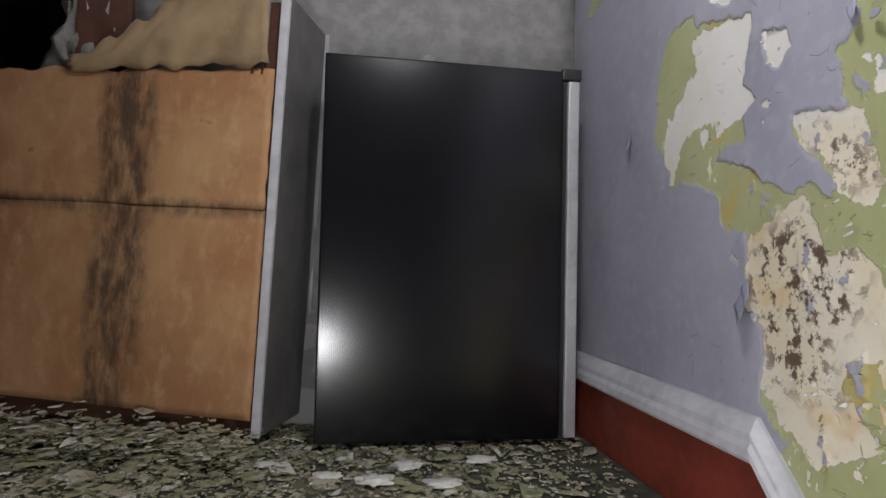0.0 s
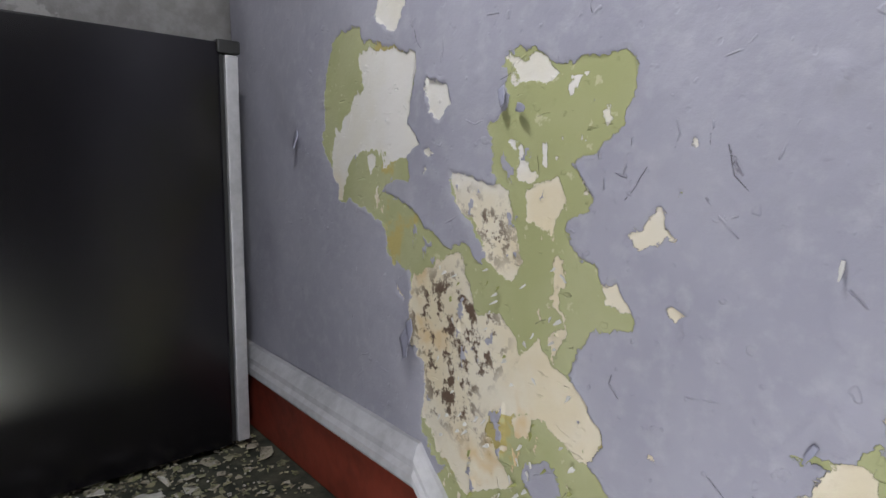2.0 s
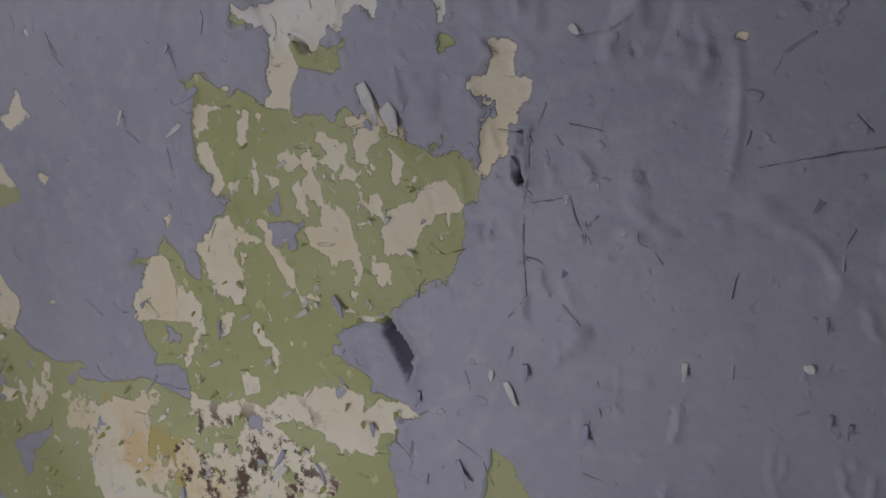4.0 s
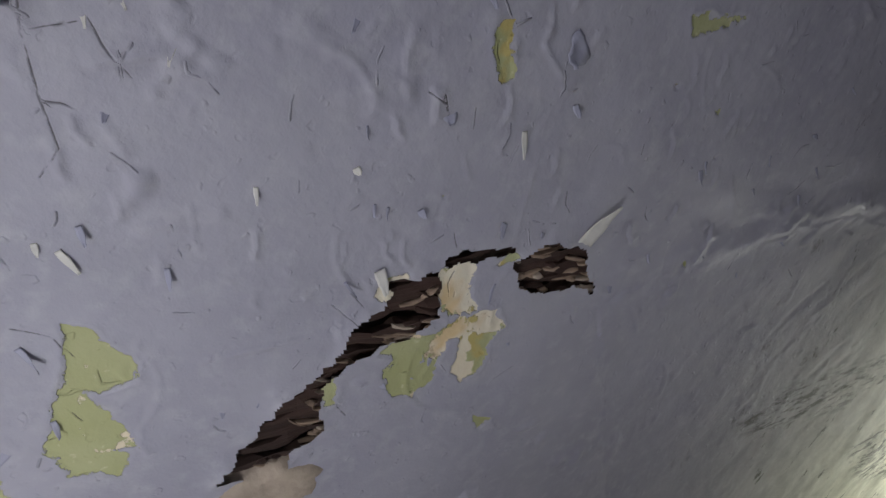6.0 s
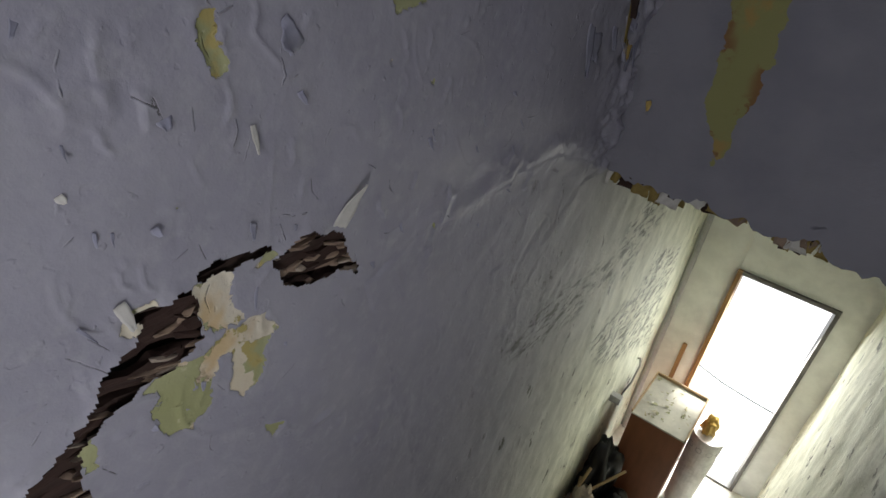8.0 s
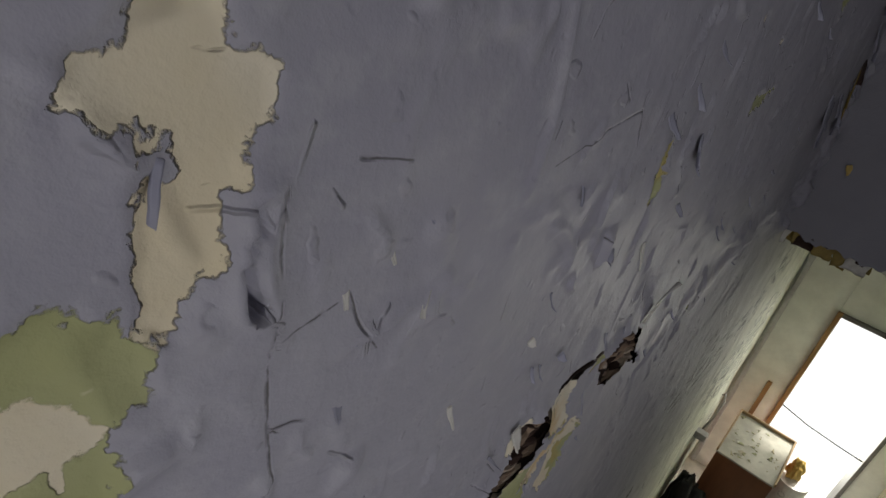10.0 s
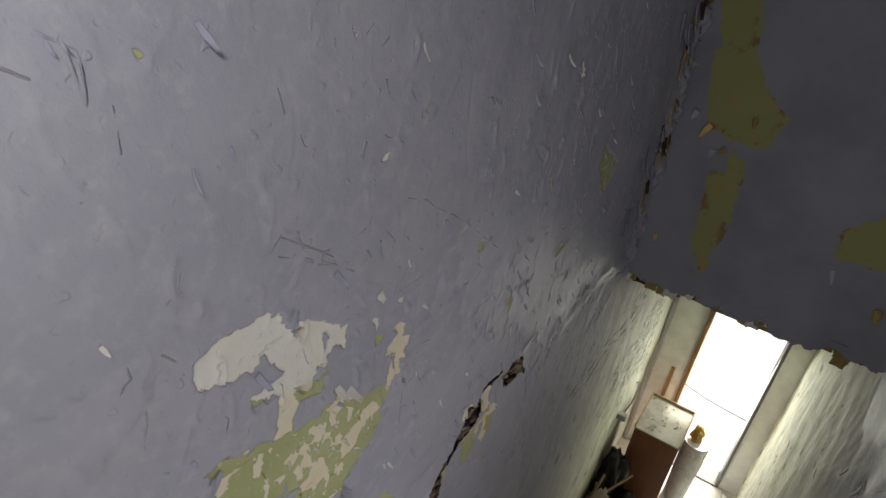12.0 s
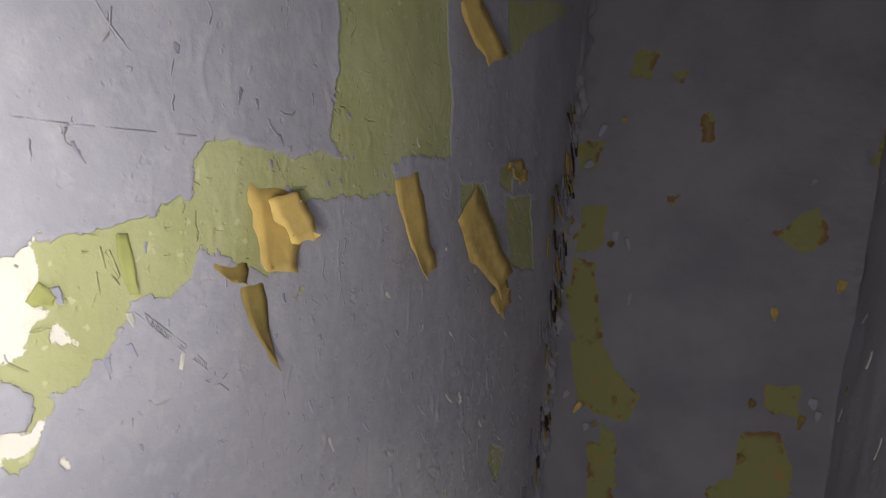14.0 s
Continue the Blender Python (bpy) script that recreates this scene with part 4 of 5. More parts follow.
def peeling_wall():
    ys = steps((-3.53, -1.72, 0.015), (-1.72, -1.0, 0.005), (-1.0, 0.95, 0.0029), (0.95, 1.0, 0.01), (1.0, 1.47, 0.012))
    zs = steps((-2.6, -1.2, 0.03), (-1.2, -0.4, 0.014), (-0.4, -0.2, 0.006), (-0.2, 0.95, 0.0029), (0.95, 1.8, 0.0045), (1.8, 2.5, 0.05))
    Y, Z = np.meshgrid(ys, zs, indexing="ij")
    wy = Y + 0.007 * fbm(Y, Z, 0.05, 11) + 0.003 * lattice(Y, Z, 0.010, 21)
    wz = Z + 0.007 * fbm(Y, Z, 0.05, 31) + 0.003 * lattice(Y, Z, 0.010, 41)
    loss, cream, hole = nearest(wy, wz, LOSS), nearest(wy, wz, CREAM), nearest(wy, wz, HOLE)
    loss = np.maximum(loss, -nearest(wy, wz, KEPT))
    mould, pale = nearest(wy, wz, MOULD), np.clip(outline_distance(wy, wz, PALE), -0.3, 0.3)
    # specks where the under coat shows, on the lower part
    speck = fbm(Y, Z * 0.55, 0.026, 51, 5, 0.6)
    cream = np.minimum(cream, np.where((loss < -0.012) & (Z < 0.72), (0.84 - speck) * 0.02, 0.05))
    # green left standing in the lower cream band
    left = fbm(Y * 0.9 + Z * 0.3, Z * 0.7, 0.06, 57, 5, 0.6)
    cream = np.where((Z < 0.30) & (Y < 0.45), np.maximum(cream, (left - 0.30) * 0.02), cream)
    # islands of top coat left inside the bare parts
    loss = np.maximum(loss, np.where((loss < -0.012) & (speck < -1.0) & (Z < 0.7), (-1.0 - speck) * 0.02, -0.3))
    # small chips
    r = np.random.default_rng(5)
    jag = lattice(Y, Z, 0.006, 55) + 0.6 * lattice(Y, Z, 0.013, 56)
    for k in range(75):
        cy, cz, rad, a = r.uniform(-0.95, 0.95), r.uniform(0.0, 1.25), r.uniform(0.001, 0.005) * (2.2 if k % 8 == 0 else 1), r.uniform(0, 3)
        m = (abs(Y - cy) < 0.03) & (abs(Z - cz) < 0.04)
        u, v = (Y[m] - cy) * math.cos(a) + (Z[m] - cz) * math.sin(a), (Z[m] - cz) * math.cos(a) - (Y[m] - cy) * math.sin(a)
        d = np.hypot(u * 0.6, v * 1.3) - rad * (1 + 0.9 * jag[m])
        loss[m] = np.minimum(loss[m], d)
        if k % 3:
            cream[m] = np.minimum(cream[m], d - 0.003)
    crack, near = cracks(Y, Z, 430, 17, ((-1.45, 0.95), (-0.1, 1.75)), 0.02, RIDGES)
    split, close = cracks(Y, Z, 70, 19, ((-1.3, 0.95), (-0.05, 1.5)), 0.016, SPLITS)
    dark = np.where(close < near, 1.0, 0.0)
    crack, near = np.where(close < near, split, crack), np.minimum(close, near)
    pit = nearest(Y, Z, PIT)
    coarse = np.clip((0.42 - Z) / 0.5, 0, 1) * np.clip((-0.85 - Y) / 0.5, 0, 1)
    coarse = np.maximum(coarse, (pale < 0) * 1.0)
    # relief, out of the wall plus
    h = 0.006 * fbm(Y, Z, 0.45, 61, 3) + 0.0016 * fbm(Y, Z, 0.09, 71, 4)
    calm = np.clip((0.45 - Y) / 0.3, 0.15, 1) * np.clip((1.15 - Z) / 0.3, 0.45, 1)
    h += 1.1 * calm * strokes(Y, Z, 420, 3, ((-1.5, 1.0), (-0.2, 1.75)))
    h += calm * lifts(Y, Z, 420, 23, ((-1.5, 0.35), (0.0, 1.6)))
    h -= 0.03 * np.clip(-pit / 0.004, 0, 1) - 0.006 * np.exp(-np.clip(pit, 0, 1) / 0.006)
    top = np.clip(loss / 0.002, 0, 1)
    lift = np.exp(-np.clip(loss, 0, 1) / 0.006) * top * np.clip(fbm(Y, Z, 0.06, 101, 2), 0, 1)
    h += 0.0016 * top + 0.006 * lift
    h -= 0.0008 * np.clip(-cream / 0.002, 0, 1) * (1 - top)
    zone = np.clip(fbm(Y, Z, 0.35, 115, 2) + 0.2, 0, 1)
    h += 0.010 * np.clip(fbm(Y, Z, 0.045, 111, 3) - 0.64, 0, 1) * top * zone * calm
    # the coarse old plaster under the torn edge
    h += coarse * (0.0022 * fbm(Y, Z * 0.8, 0.12, 121, 3)) + 0.0015 * np.clip(-pale / 0.004, 0, 1)
    # the lip where the upper plaster stands off the old wall
    h += 0.009 * np.exp(-((pale - 0.02) / 0.035) ** 2) * np.clip((-0.75 - Y) / 0.2, 0, 1) * (Z > -0.2) * (0.7 + 0.5 * fbm(Y, Z, 0.06, 145, 3))
    gash = np.clip(fbm(Y * 0.8 + Z * 0.9, Z * 0.35 - Y * 0.3, 0.07, 151, 4) - 0.45, 0, 1)
    h -= 0.004 * gash * np.clip((-0.95 - Y) / 0.3, 0, 1) * np.clip((0.35 - Z) / 0.2, 0, 1)
    # crumbling corner by the bulkhead
    h += 0.018 * np.exp(-(Y + 1.66) ** 2 / 0.010) * (0.4 + fbm(Y, Z, 0.05, 131, 4)) * (Z > -0.05)
    h += 0.008 * np.exp(-np.clip(hole, 0, 1) / 0.012) * np.clip(0.3 + fbm(Y, Z, 0.04, 141, 2), 0, 1)
    quads = grid_quads(*Y.shape)
    quads = quads[(hole.reshape(-1)[quads] > 0).all(1)]
    me = grid_mesh("wall_right", np.stack([-h, Y, Z], -1).reshape(-1, 3), quads, M_WALL, loss=loss, cream=cream, mould=mould, pale=pale, crack=crack, near=near, dark=dark)
    return tagged(new("wall_right", me), "lavender wall, paint peeled off to green and cream coats", kind="structure")


wall_right = peeling_wall()
# slab behind the break, coloured near-black so the gap reads as shaded
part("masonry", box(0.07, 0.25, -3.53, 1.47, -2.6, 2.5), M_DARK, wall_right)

# laths behind the break in the plaster
for k in range(18):
    z, r = -0.27 + 0.026 * k, random.Random(k)
    bm = box(0.010, 0.020, -0.95, -0.12, z, z + 0.021)
    for c in range(1, 56):
        bmesh.ops.bisect_plane(bm, geom=bm.verts[:] + bm.edges[:] + bm.faces[:], plane_co=(0, -0.95 + 0.015 * c, 0), plane_no=(0, 1, 0))
    for v in bm.verts:
        v.co += Vector((0.8, 0.2, 0.8)) * 0.009 * noise.noise(v.co * 38 + Vector((k, 0, 0)))
        v.co.z += 0.006 * math.sin(k * 2.1) * v.co.y
    part("lath", bm, M_LATH, wall_right, "rough dark wooden lath")
# plaster keys and splinters still stuck between the laths
for k in range(150):
    r = random.Random(100 + k)
    bm = bmesh.new()
    bmesh.ops.create_icosphere(bm, subdivisions=1, radius=1)
    s = r.random()
    q = (-0.29 - 0.29 * s, -0.16 + 0.27 * s) if k % 4 else (-0.66 - 0.12 * s, 0.11 - 0.03 * s)
    m = pose(0.008, q[0] + r.gauss(0, 0.022), q[1] + r.gauss(0, 0.022), r.gauss(8, 14), 0, 0) @ Matrix.Diagonal((0.006, r.uniform(0.006, 0.024), r.uniform(0.0015, 0.0045), 1))
    for v in bm.verts:
        v.co = m @ (v.co * (1 + 0.7 * noise.noise(v.co * 1.7 + Vector((k, 0, 0)))))
    part("plaster_key", bm, r.choice([M_LATHL, M_LATHL, M_LATH, M_CONC]), wall_right)
# bare brown plaster at the foot of the break
bm, rows = bmesh.new(), []
for i in range(25):
    row = []
    for j in range(13):
        y, z = -0.334 + 0.075 * (i / 12 - 1), -0.125 + 0.045 * (j / 6 - 1)
        fall = max(0, 1 - ((i / 12 - 1) ** 2 + (j / 6 - 1) ** 2 * 0.9 + 0.5 * noise.noise(Vector((y * 40, z * 40, 2)))))
        row.append(bm.verts.new((0.012 - 0.022 * min(1, fall * 2.5) - 0.006 * fall * noise.noise(Vector((y * 120, z * 120, 5))), y, z)))
    rows.append(row)
for i in range(24):
    for j in range(12):
        bm.faces.new((rows[i][j], rows[i][j + 1], rows[i + 1][j + 1], rows[i + 1][j])).smooth = True
part("bare_plaster", bm, M_CONC, wall_right, "rough brown bare plaster")


def paint_flap(y0, z0, y1, z1, width, material, lift, seed, parent, plane='x', wall=0.0, taper=0.75, name="paint_flake"):
    """A strip of loose paint, fast along its root, bending off the wall towards its tip."""
    r = random.Random(seed)
    d = Vector((0, y1 - y0, z1 - z0))
    n = d.length
    d.normalize()
    a = Vector((0, -d.z, d.y))
    bm, S, C = bmesh.new(), 9, 5
    root = Vector((0, y0, z0))
    layers = []
    skew, roll = r.uniform(-0.1, 0.1), r.uniform(-0.3, 0.3)
    for thick in (0.0, 0.0012):
        rows = []
        for i in range(S):
            s = i / (S - 1)
            w = width * (0.8 + 0.2 * math.sin(math.pi * min(1, s * 1.2 + 0.15))) * (1 - taper * max(0, s - 0.45) ** 1.3 * 1.9)
            row = []
            for j in range(C):
                c = j / (C - 1) - 0.5
                jag = 0.10 * width * noise.noise(Vector((s * 4, c * 6, seed)))
                out = lift * (s ** 1.4) * (1 + roll * c * 2) + 0.12 * lift * math.sin(s * 5 + seed) * s + 0.35 * width * c * c * s + 0.004
                p = root + d * (s * n * (1 - 0.25 * s * min(1, lift / n)) + jag) + a * (w * c + skew * s * width + jag)
                row.append(bm.verts.new((wall - out + thick, p.y, p.z) if plane == 'x' else (p.y, wall + out - thick, p.z)))
            rows.append(row)
        layers.append(rows)
    for rows, rev in zip(layers, (False, True)):
        for i in range(S - 1):
            for j in range(C - 1):
                q = [rows[i][j], rows[i + 1][j], rows[i + 1][j + 1], rows[i][j + 1]]
                bm.faces.new(q[::-1] if rev else q).smooth = True
    rim = lambda rows: rows[0] + [x[-1] for x in rows[1:]] + rows[-1][-2::-1] + [x[0] for x in rows[-2:0:-1]]
    f, g = rim(layers[0]), rim(layers[1])
    for k in range(len(f)):
        bm.faces.new((f[k], f[(k + 1) % len(f)], g[(k + 1) % len(f)], g[k]))
    bmesh.ops.recalc_face_normals(bm, faces=bm.faces[:])
    return part(name, bm, material, parent)


for k, (y0, z0, y1, z1, w, m) in enumerate(FLAPS):
    w *= 0.6 if m is M_FLAKE else 1.0
    tip = 0.95 if k in (9, 13, 14) else 0.12 if m is M_OCHRE else 0.6
    n = math.hypot(y1 - y0, z1 - z0)
    paint_flap(y0, z0, y1, z1, w, m, min(0.035, (0.16 if m is M_FLAKE else 0.3) * n), k, wall_right, taper=tip)
# the largest ochre sheet folds over on itself
paint_flap(-0.046, 1.352, -0.056, 1.294, 0.062, M_OCHRE, 0.03, 51, wall_right, wall=-0.03, taper=0.1)
paint_flap(0.006, 1.278, 0.012, 1.247, 0.05, M_OLIVE, 0.02, 52, wall_right)
for k, (y0, z0, y1, z1, w, m) in enumerate(CURLS[2:3] + CURLS[4:5] + CURLS[8:]):
    paint_flap(y0, z0, y1, z1, w, m, 0.35 * math.hypot(y1 - y0, z1 - z0), 60 + k, wall_right, taper=0.3)
# crumbs of paint along the corner with the bulkhead
for k in range(110):
    r = random.Random(300 + k)
    y, z = -1.65 + abs(r.gauss(0, 0.10)), r.uniform(0.3, 1.75)
    paint_flap(y, z, y + r.gauss(0, 0.012), z - r.uniform(0.03, 0.11), r.uniform(0.018, 0.06), r.choice([M_LAVF, M_LAVF, M_LAVF, M_OCHRE, M_OLIVE, M_LATH]), r.uniform(0.003, 0.014), k, wall_right)
# little curls all over the wall
for k in range(190):
    r = random.Random(500 + k)
    y, z = r.uniform(-1.2, 0.22), r.uniform(0.0, 1.5)
    n = r.uniform(0.006, 0.024)
    paint_flap(y, z, y + r.gauss(0, 0.5) * n, z - n, r.uniform(0.002, 0.009), r.choice([M_LAVF] * 7 + [M_FLAKE]), n * 0.45, k, wall_right)
# nicks standing off the green coat
for k in range(260):
    r = random.Random(1500 + k)
    y, z = r.uniform(-0.15, 0.70), r.uniform(0.05, 0.52)
    if nearest(np.array([y]), np.array([z]), LOSS)[0] > -0.008:
        continue
    n = r.uniform(0.004, 0.013)
    paint_flap(y, z, y + r.gauss(0, 0.6) * n, z - n * 0.6, r.uniform(0.002, 0.006), r.choice([M_GRNF, M_FLAKE, M_FLAKE]), n * 0.5, k, wall_right)

# ---- the other walls, floors and ceilings ----


def side_wall():
    ys, zs = steps((-3.53, 0.5, 0.014)), steps((-2.6, -0.9, 0.02), (-0.9, 1.6, 0.014), (1.6, 2.5, 0.06))
    Y, Z = np.meshgrid(ys, zs, indexing="ij")
    pale = np.clip(Z + 0.25 + 0.12 * fbm(Y, Z, 0.25, 211), -0.3, 0.3)
    loss = np.clip(0.035 - 0.06 * (fbm(Y, Z * 0.5, 0.22, 221, 4) - 0.42), -0.3, 0.3)
    loss = np.where(pale < 0, 0.1, loss)
    h = 0.006 * fbm(Y, Z, 0.4, 231, 3) + (0.003 + 0.002 * (pale < 0)) * fbm(Y, Z * 0.6, 0.10, 241, 3) + 0.002 * np.clip(loss / 0.004, 0, 1)
    crack, near = cracks(Y, Z, 260, 27, ((-3.4, 0.4), (-2.2, 1.6)), 0.05)
    me = grid_mesh("wall_left_stair", np.stack([-0.92 + h, Y, Z], -1).reshape(-1, 3), grid_quads(*Y.shape, True), M_WALL, loss=loss, cream=loss + 0.03 + 0.02 * lattice(Y, Z, 0.06, 251), mould=loss * 0 + 0.1, pale=pale, crack=crack, near=near * 0.4, dark=near * 0 + 1)
    ob = tagged(new("wall_left_stair", me), "flaking pale green and lavender wall beside the stairs", kind="structure")
    part("masonry", box(-1.07, -0.945, -3.53, 0.5, -2.6, 2.5), M_SIDE, ob)
    for k in range(60):
        r = random.Random(800 + k)
        y, z = r.uniform(-1.6, -0.3), r.uniform(-0.5, 1.6)
        f = paint_flap(y, z, y + r.gauss(0, 0.01), z - r.uniform(0.015, 0.06), r.uniform(0.008, 0.025), r.choice([M_LAVF, M_LAVF, M_FLAKE, M_OLIVE]), -r.uniform(0.004, 0.01), k, ob, wall=-0.905)
    return ob


def bulkhead():
    xs, zs = steps((-0.92, 0.0, 0.008)), steps((-0.035, 1.9, 0.008), (1.9, 2.5, 0.05))
    X, Z = np.meshgrid(xs, zs, indexing="ij")
    wx, wz = X + 0.01 * fbm(X, Z, 0.05, 311), Z + 0.01 * fbm(X, Z, 0.05, 321)
    loss = nearest(wx, wz, BULK)
    corner = np.minimum(-X, X + 0.92)
    loss = np.minimum(loss, corner * 0.9 + 0.03 - 0.05 * fbm(X, Z, 0.09, 325, 3))
    h = 0.006 * fbm(X, Z, 0.4, 331, 3) + 0.002 * fbm(X, Z, 0.07, 341, 3) + 0.002 * np.clip(loss / 0.004, 0, 1) + strokes(X, Z, 120, 9, ((-0.9, 0), (0, 1.8)))
    h += 0.012 * np.exp(-corner / 0.03) * (0.5 + fbm(X, Z, 0.05, 351, 3))
    Zr = Z + np.where(Z < 0.0, 0.02 * fbm(X, Z * 0, 0.05, 361, 4), 0)
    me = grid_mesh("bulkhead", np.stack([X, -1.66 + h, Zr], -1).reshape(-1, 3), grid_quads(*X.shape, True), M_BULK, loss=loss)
    ob = tagged(new("bulkhead", me), "lavender bulkhead wall, shade painted in, with green paint patches", kind="structure")
    part("core", rough_box(-0.92, 0.0, -1.82, -1.69, -0.02, 2.5, 0.06, 0.003, 9), M_SIDE, ob)
    # ragged paint hanging from its lower edge
    for k in range(120):
        r = random.Random(900 + k)
        x = r.uniform(-0.9, -0.02)
        paint_flap(x, -0.02, x + r.gauss(0, 0.006), -0.03 - r.uniform(0.01, 0.06), r.uniform(0.012, 0.06), r.choice([M_FLAKE, M_OLIVE, M_LATH, M_OLIVE, M_LATHL]), r.uniform(0.0, 0.012), k, ob, plane='y', wall=-1.66 - r.choice([0.02, 0.05, 0.08, 0.11, 0.14]), taper=r.uniform(-0.4, 0.6))
    for k in range(26):
        r = random.Random(950 + k)
        x, z = r.choice([-0.05, -0.12, -0.2, -0.7, -0.8, -0.85]) + r.gauss(0, 0.03), r.uniform(0.1, 1.7)
        paint_flap(x, z, x + r.gauss(0, 0.01), z - r.uniform(0.02, 0.05), r.uniform(0.012, 0.03), r.choice([M_OCHRE, M_LAVF, M_OLIVE]), r.uniform(0.006, 0.02), k, ob, plane='y', wall=-1.655)
    return ob


side_wall()
bulkhead()
structure("wall_back", rough_box(-1.10, 0.0, 1.47, 1.6, -0.2, 2.5, 0.06), M_BACK, "dirty grey plaster wall at the landing's end, darkened for weak light")
structure("wall_back_over_door", box(-2.2, -1.10, 1.47, 1.6, 1.95, 2.5), M_BACK, "dirty plaster over a dark doorway, darkened for weak light")
structure("wall_landing_front", box(-2.2, -1.07, 0.4, 0.5, -0.2, 2.5), M_BACK, "plain plaster wall of the landing")
structure("wall_landing_left", box(-2.35, -2.2, 0.4, 3.4, -0.2, 2.5), M_BACK, "plain plaster wall of the landing")
# the room's darkness is put into the colour of these two walls
structure("wall_dark_room", box(-2.2, 0.25, 3.3, 3.4, -0.2, 2.5), M_DARK, "wall of the room beyond, its darkness painted near-black")
structure("wall_dark_room_side", box(0.25, 0.35, 1.47, 3.4, -0.2, 2.5), M_DARK, "wall of the room beyond, its darkness painted near-black")
floor = structure("floor", box(-2.2, 0.0, 0.68, 3.3, -0.2, 0.0), M_FLOOR, "dirty landing floor strewn with paint flakes")
part("floor_strip", box(-2.2, -0.945, 0.5, 0.68, -0.2, 0.0), M_FLOOR, floor)
structure("ceiling", box(-2.35, 0.35, -1.82, 3.4, 2.5, 2.6), M_CEIL, "plain old ceiling")
structure("ceiling_hall", box(-1.07, 0.25, -3.53, -1.82, -0.02, 0.08), M_CEIL, "low ceiling over the stair foot")
structure("floor_hall", box(-1.07, 0.25, -3.68, -1.9, -2.7, -2.6), M_HALL, "pale littered floor at the stair foot")
door_frame = tagged(new("door_frame"), "dark worn timber frame of the landing doorway", kind="structure")
part("post", box(-1.22, -1.10, 1.45, 1.62, 0.0, 1.95, 0.006), M_TIMBER, door_frame)
part("head", box(-2.2, -1.22, 1.45, 1.62, 1.88, 1.95, 0.006), M_TIMBER, door_frame)

# stairs
stairs = tagged(new("stairs"), "steep narrow worn wooden staircase", kind="structure")
RISE, RUN = 2.6 / 14, 0.19
for k in range(14):
    y1 = 0.70 - RUN * k
    if k < 13:
        part("tread", box(-0.92, -0.022, y1 - RUN - 0.02, y1 - 0.001, -RISE * (k + 1) - 0.03, -RISE * (k + 1), 0.004), M_STEP, stairs)
    part("riser", box(-0.92, -0.022, y1 - 0.02, y1, -RISE * (k + 1) + 0.001, -RISE * k - (0.031 if k else 0.004)), M_STEP, stairs)


# skirting: a red board with a white moulding that bends down with the stairs
def skirting_run(profile, y_from, y_to, slope_from, slope_to):
    """A moulding of that cross-section (out, up), mitred at both ends."""
    bm, ends = bmesh.new(), []
    for (y, z), sl in ((y_from, slope_from), (y_to, slope_to)):
        ends.append([bm.verts.new((-o, y + sl * u, z + u)) for o, u in profile])
    n = len(profile)
    for k in range(n):
        bm.faces.new((ends[0][k], ends[0][(k + 1) % n], ends[1][(k + 1) % n], ends[1][k]))
    bm.faces.new(ends[0]), bm.faces.new(ends[1][::-1])
    bmesh.ops.recalc_face_normals(bm, faces=bm.faces[:])
    return bm


BOARD = [(0.0, 0.0), (0.020, 0.0), (0.022, 0.002), (0.022, 0.135), (0.0, 0.135)]
MOULD_CUT = [(0.0, 0.135), (0.034, 0.135), (0.036, 0.140), (0.034, 0.152), (0.028, 0.160), (0.026, 0.170), (0.016, 0.184), (0.010, 0.190), (0.0, 0.191)]
baseboard = tagged(new("baseboard"), "red painted skirting with a white moulding on top", kind="structure")
FALL, LOW = 2.66 / 2.6, (-1.94, -2.66)
part("board", skirting_run(BOARD, (1.47, 0), (0.662, 0), 0, 0.38), M_RED, baseboard, "red painted skirting board")
part("moulding", skirting_run(MOULD_CUT, (1.47, 0), (0.662, 0), 0, 0.38), M_WHITE, baseboard, "white gloss moulding")
BOARD_LOW = [(o, -0.12 if u < 0.1 else u) for o, u in BOARD]
part("board", skirting_run(BOARD_LOW, (0.662, 0), LOW, 0.38, 0), M_RED, baseboard, "red painted skirting board")
part("moulding", skirting_run(MOULD_CUT, (0.662, 0), LOW, 0.38, 0), M_WHITE, baseboard, "white gloss moulding")

# street door wall at the stair foot
end = structure("wall_street", rough_box(-0.27, 0.25, -3.68, -3.53, -2.6, 0.0, 0.08, 0.002), M_PALE, "pale plaster wall round the open street door")
part("side", box(-1.07, -0.78, -3.68, -3.53, -2.6, 0.0), M_PALE, end)
part("lintel", box(-0.78, -0.27, -3.68, -3.53, -1.11, 0.0), M_PALE, end)
street_door = tagged(new("door_1"), "open street doorway with a worn brown frame", kind="structure")
part("jamb", box(-0.292, -0.266, -3.69, -3.515, -2.6, -1.11, 0.003), M_OAK, street_door, "brown wooden jamb")
part("jamb", box(-0.786, -0.765, -3.69, -3.515, -2.6, -1.11, 0.003), M_GREYP, street_door, "grey painted jamb")
part("head", box(-0.765, -0.292, -3.69, -3.515, -1.135, -1.11, 0.003), M_GREYP, street_door)
part("threshold", box(-0.765, -0.292, -3.69, -3.515, -2.6, -2.585, 0.003), M_GREYP, street_door)
part("architrave", box(-0.045, -0.018, -3.53, -3.512, -2.6, -0.6, 0.004), M_WHITE, street_door, "white strip in the corner")
structure("ground", box(-60, 60, -200, -3.68, -2.8, -2.62), M_PAVE, "pale bright pavement outside")

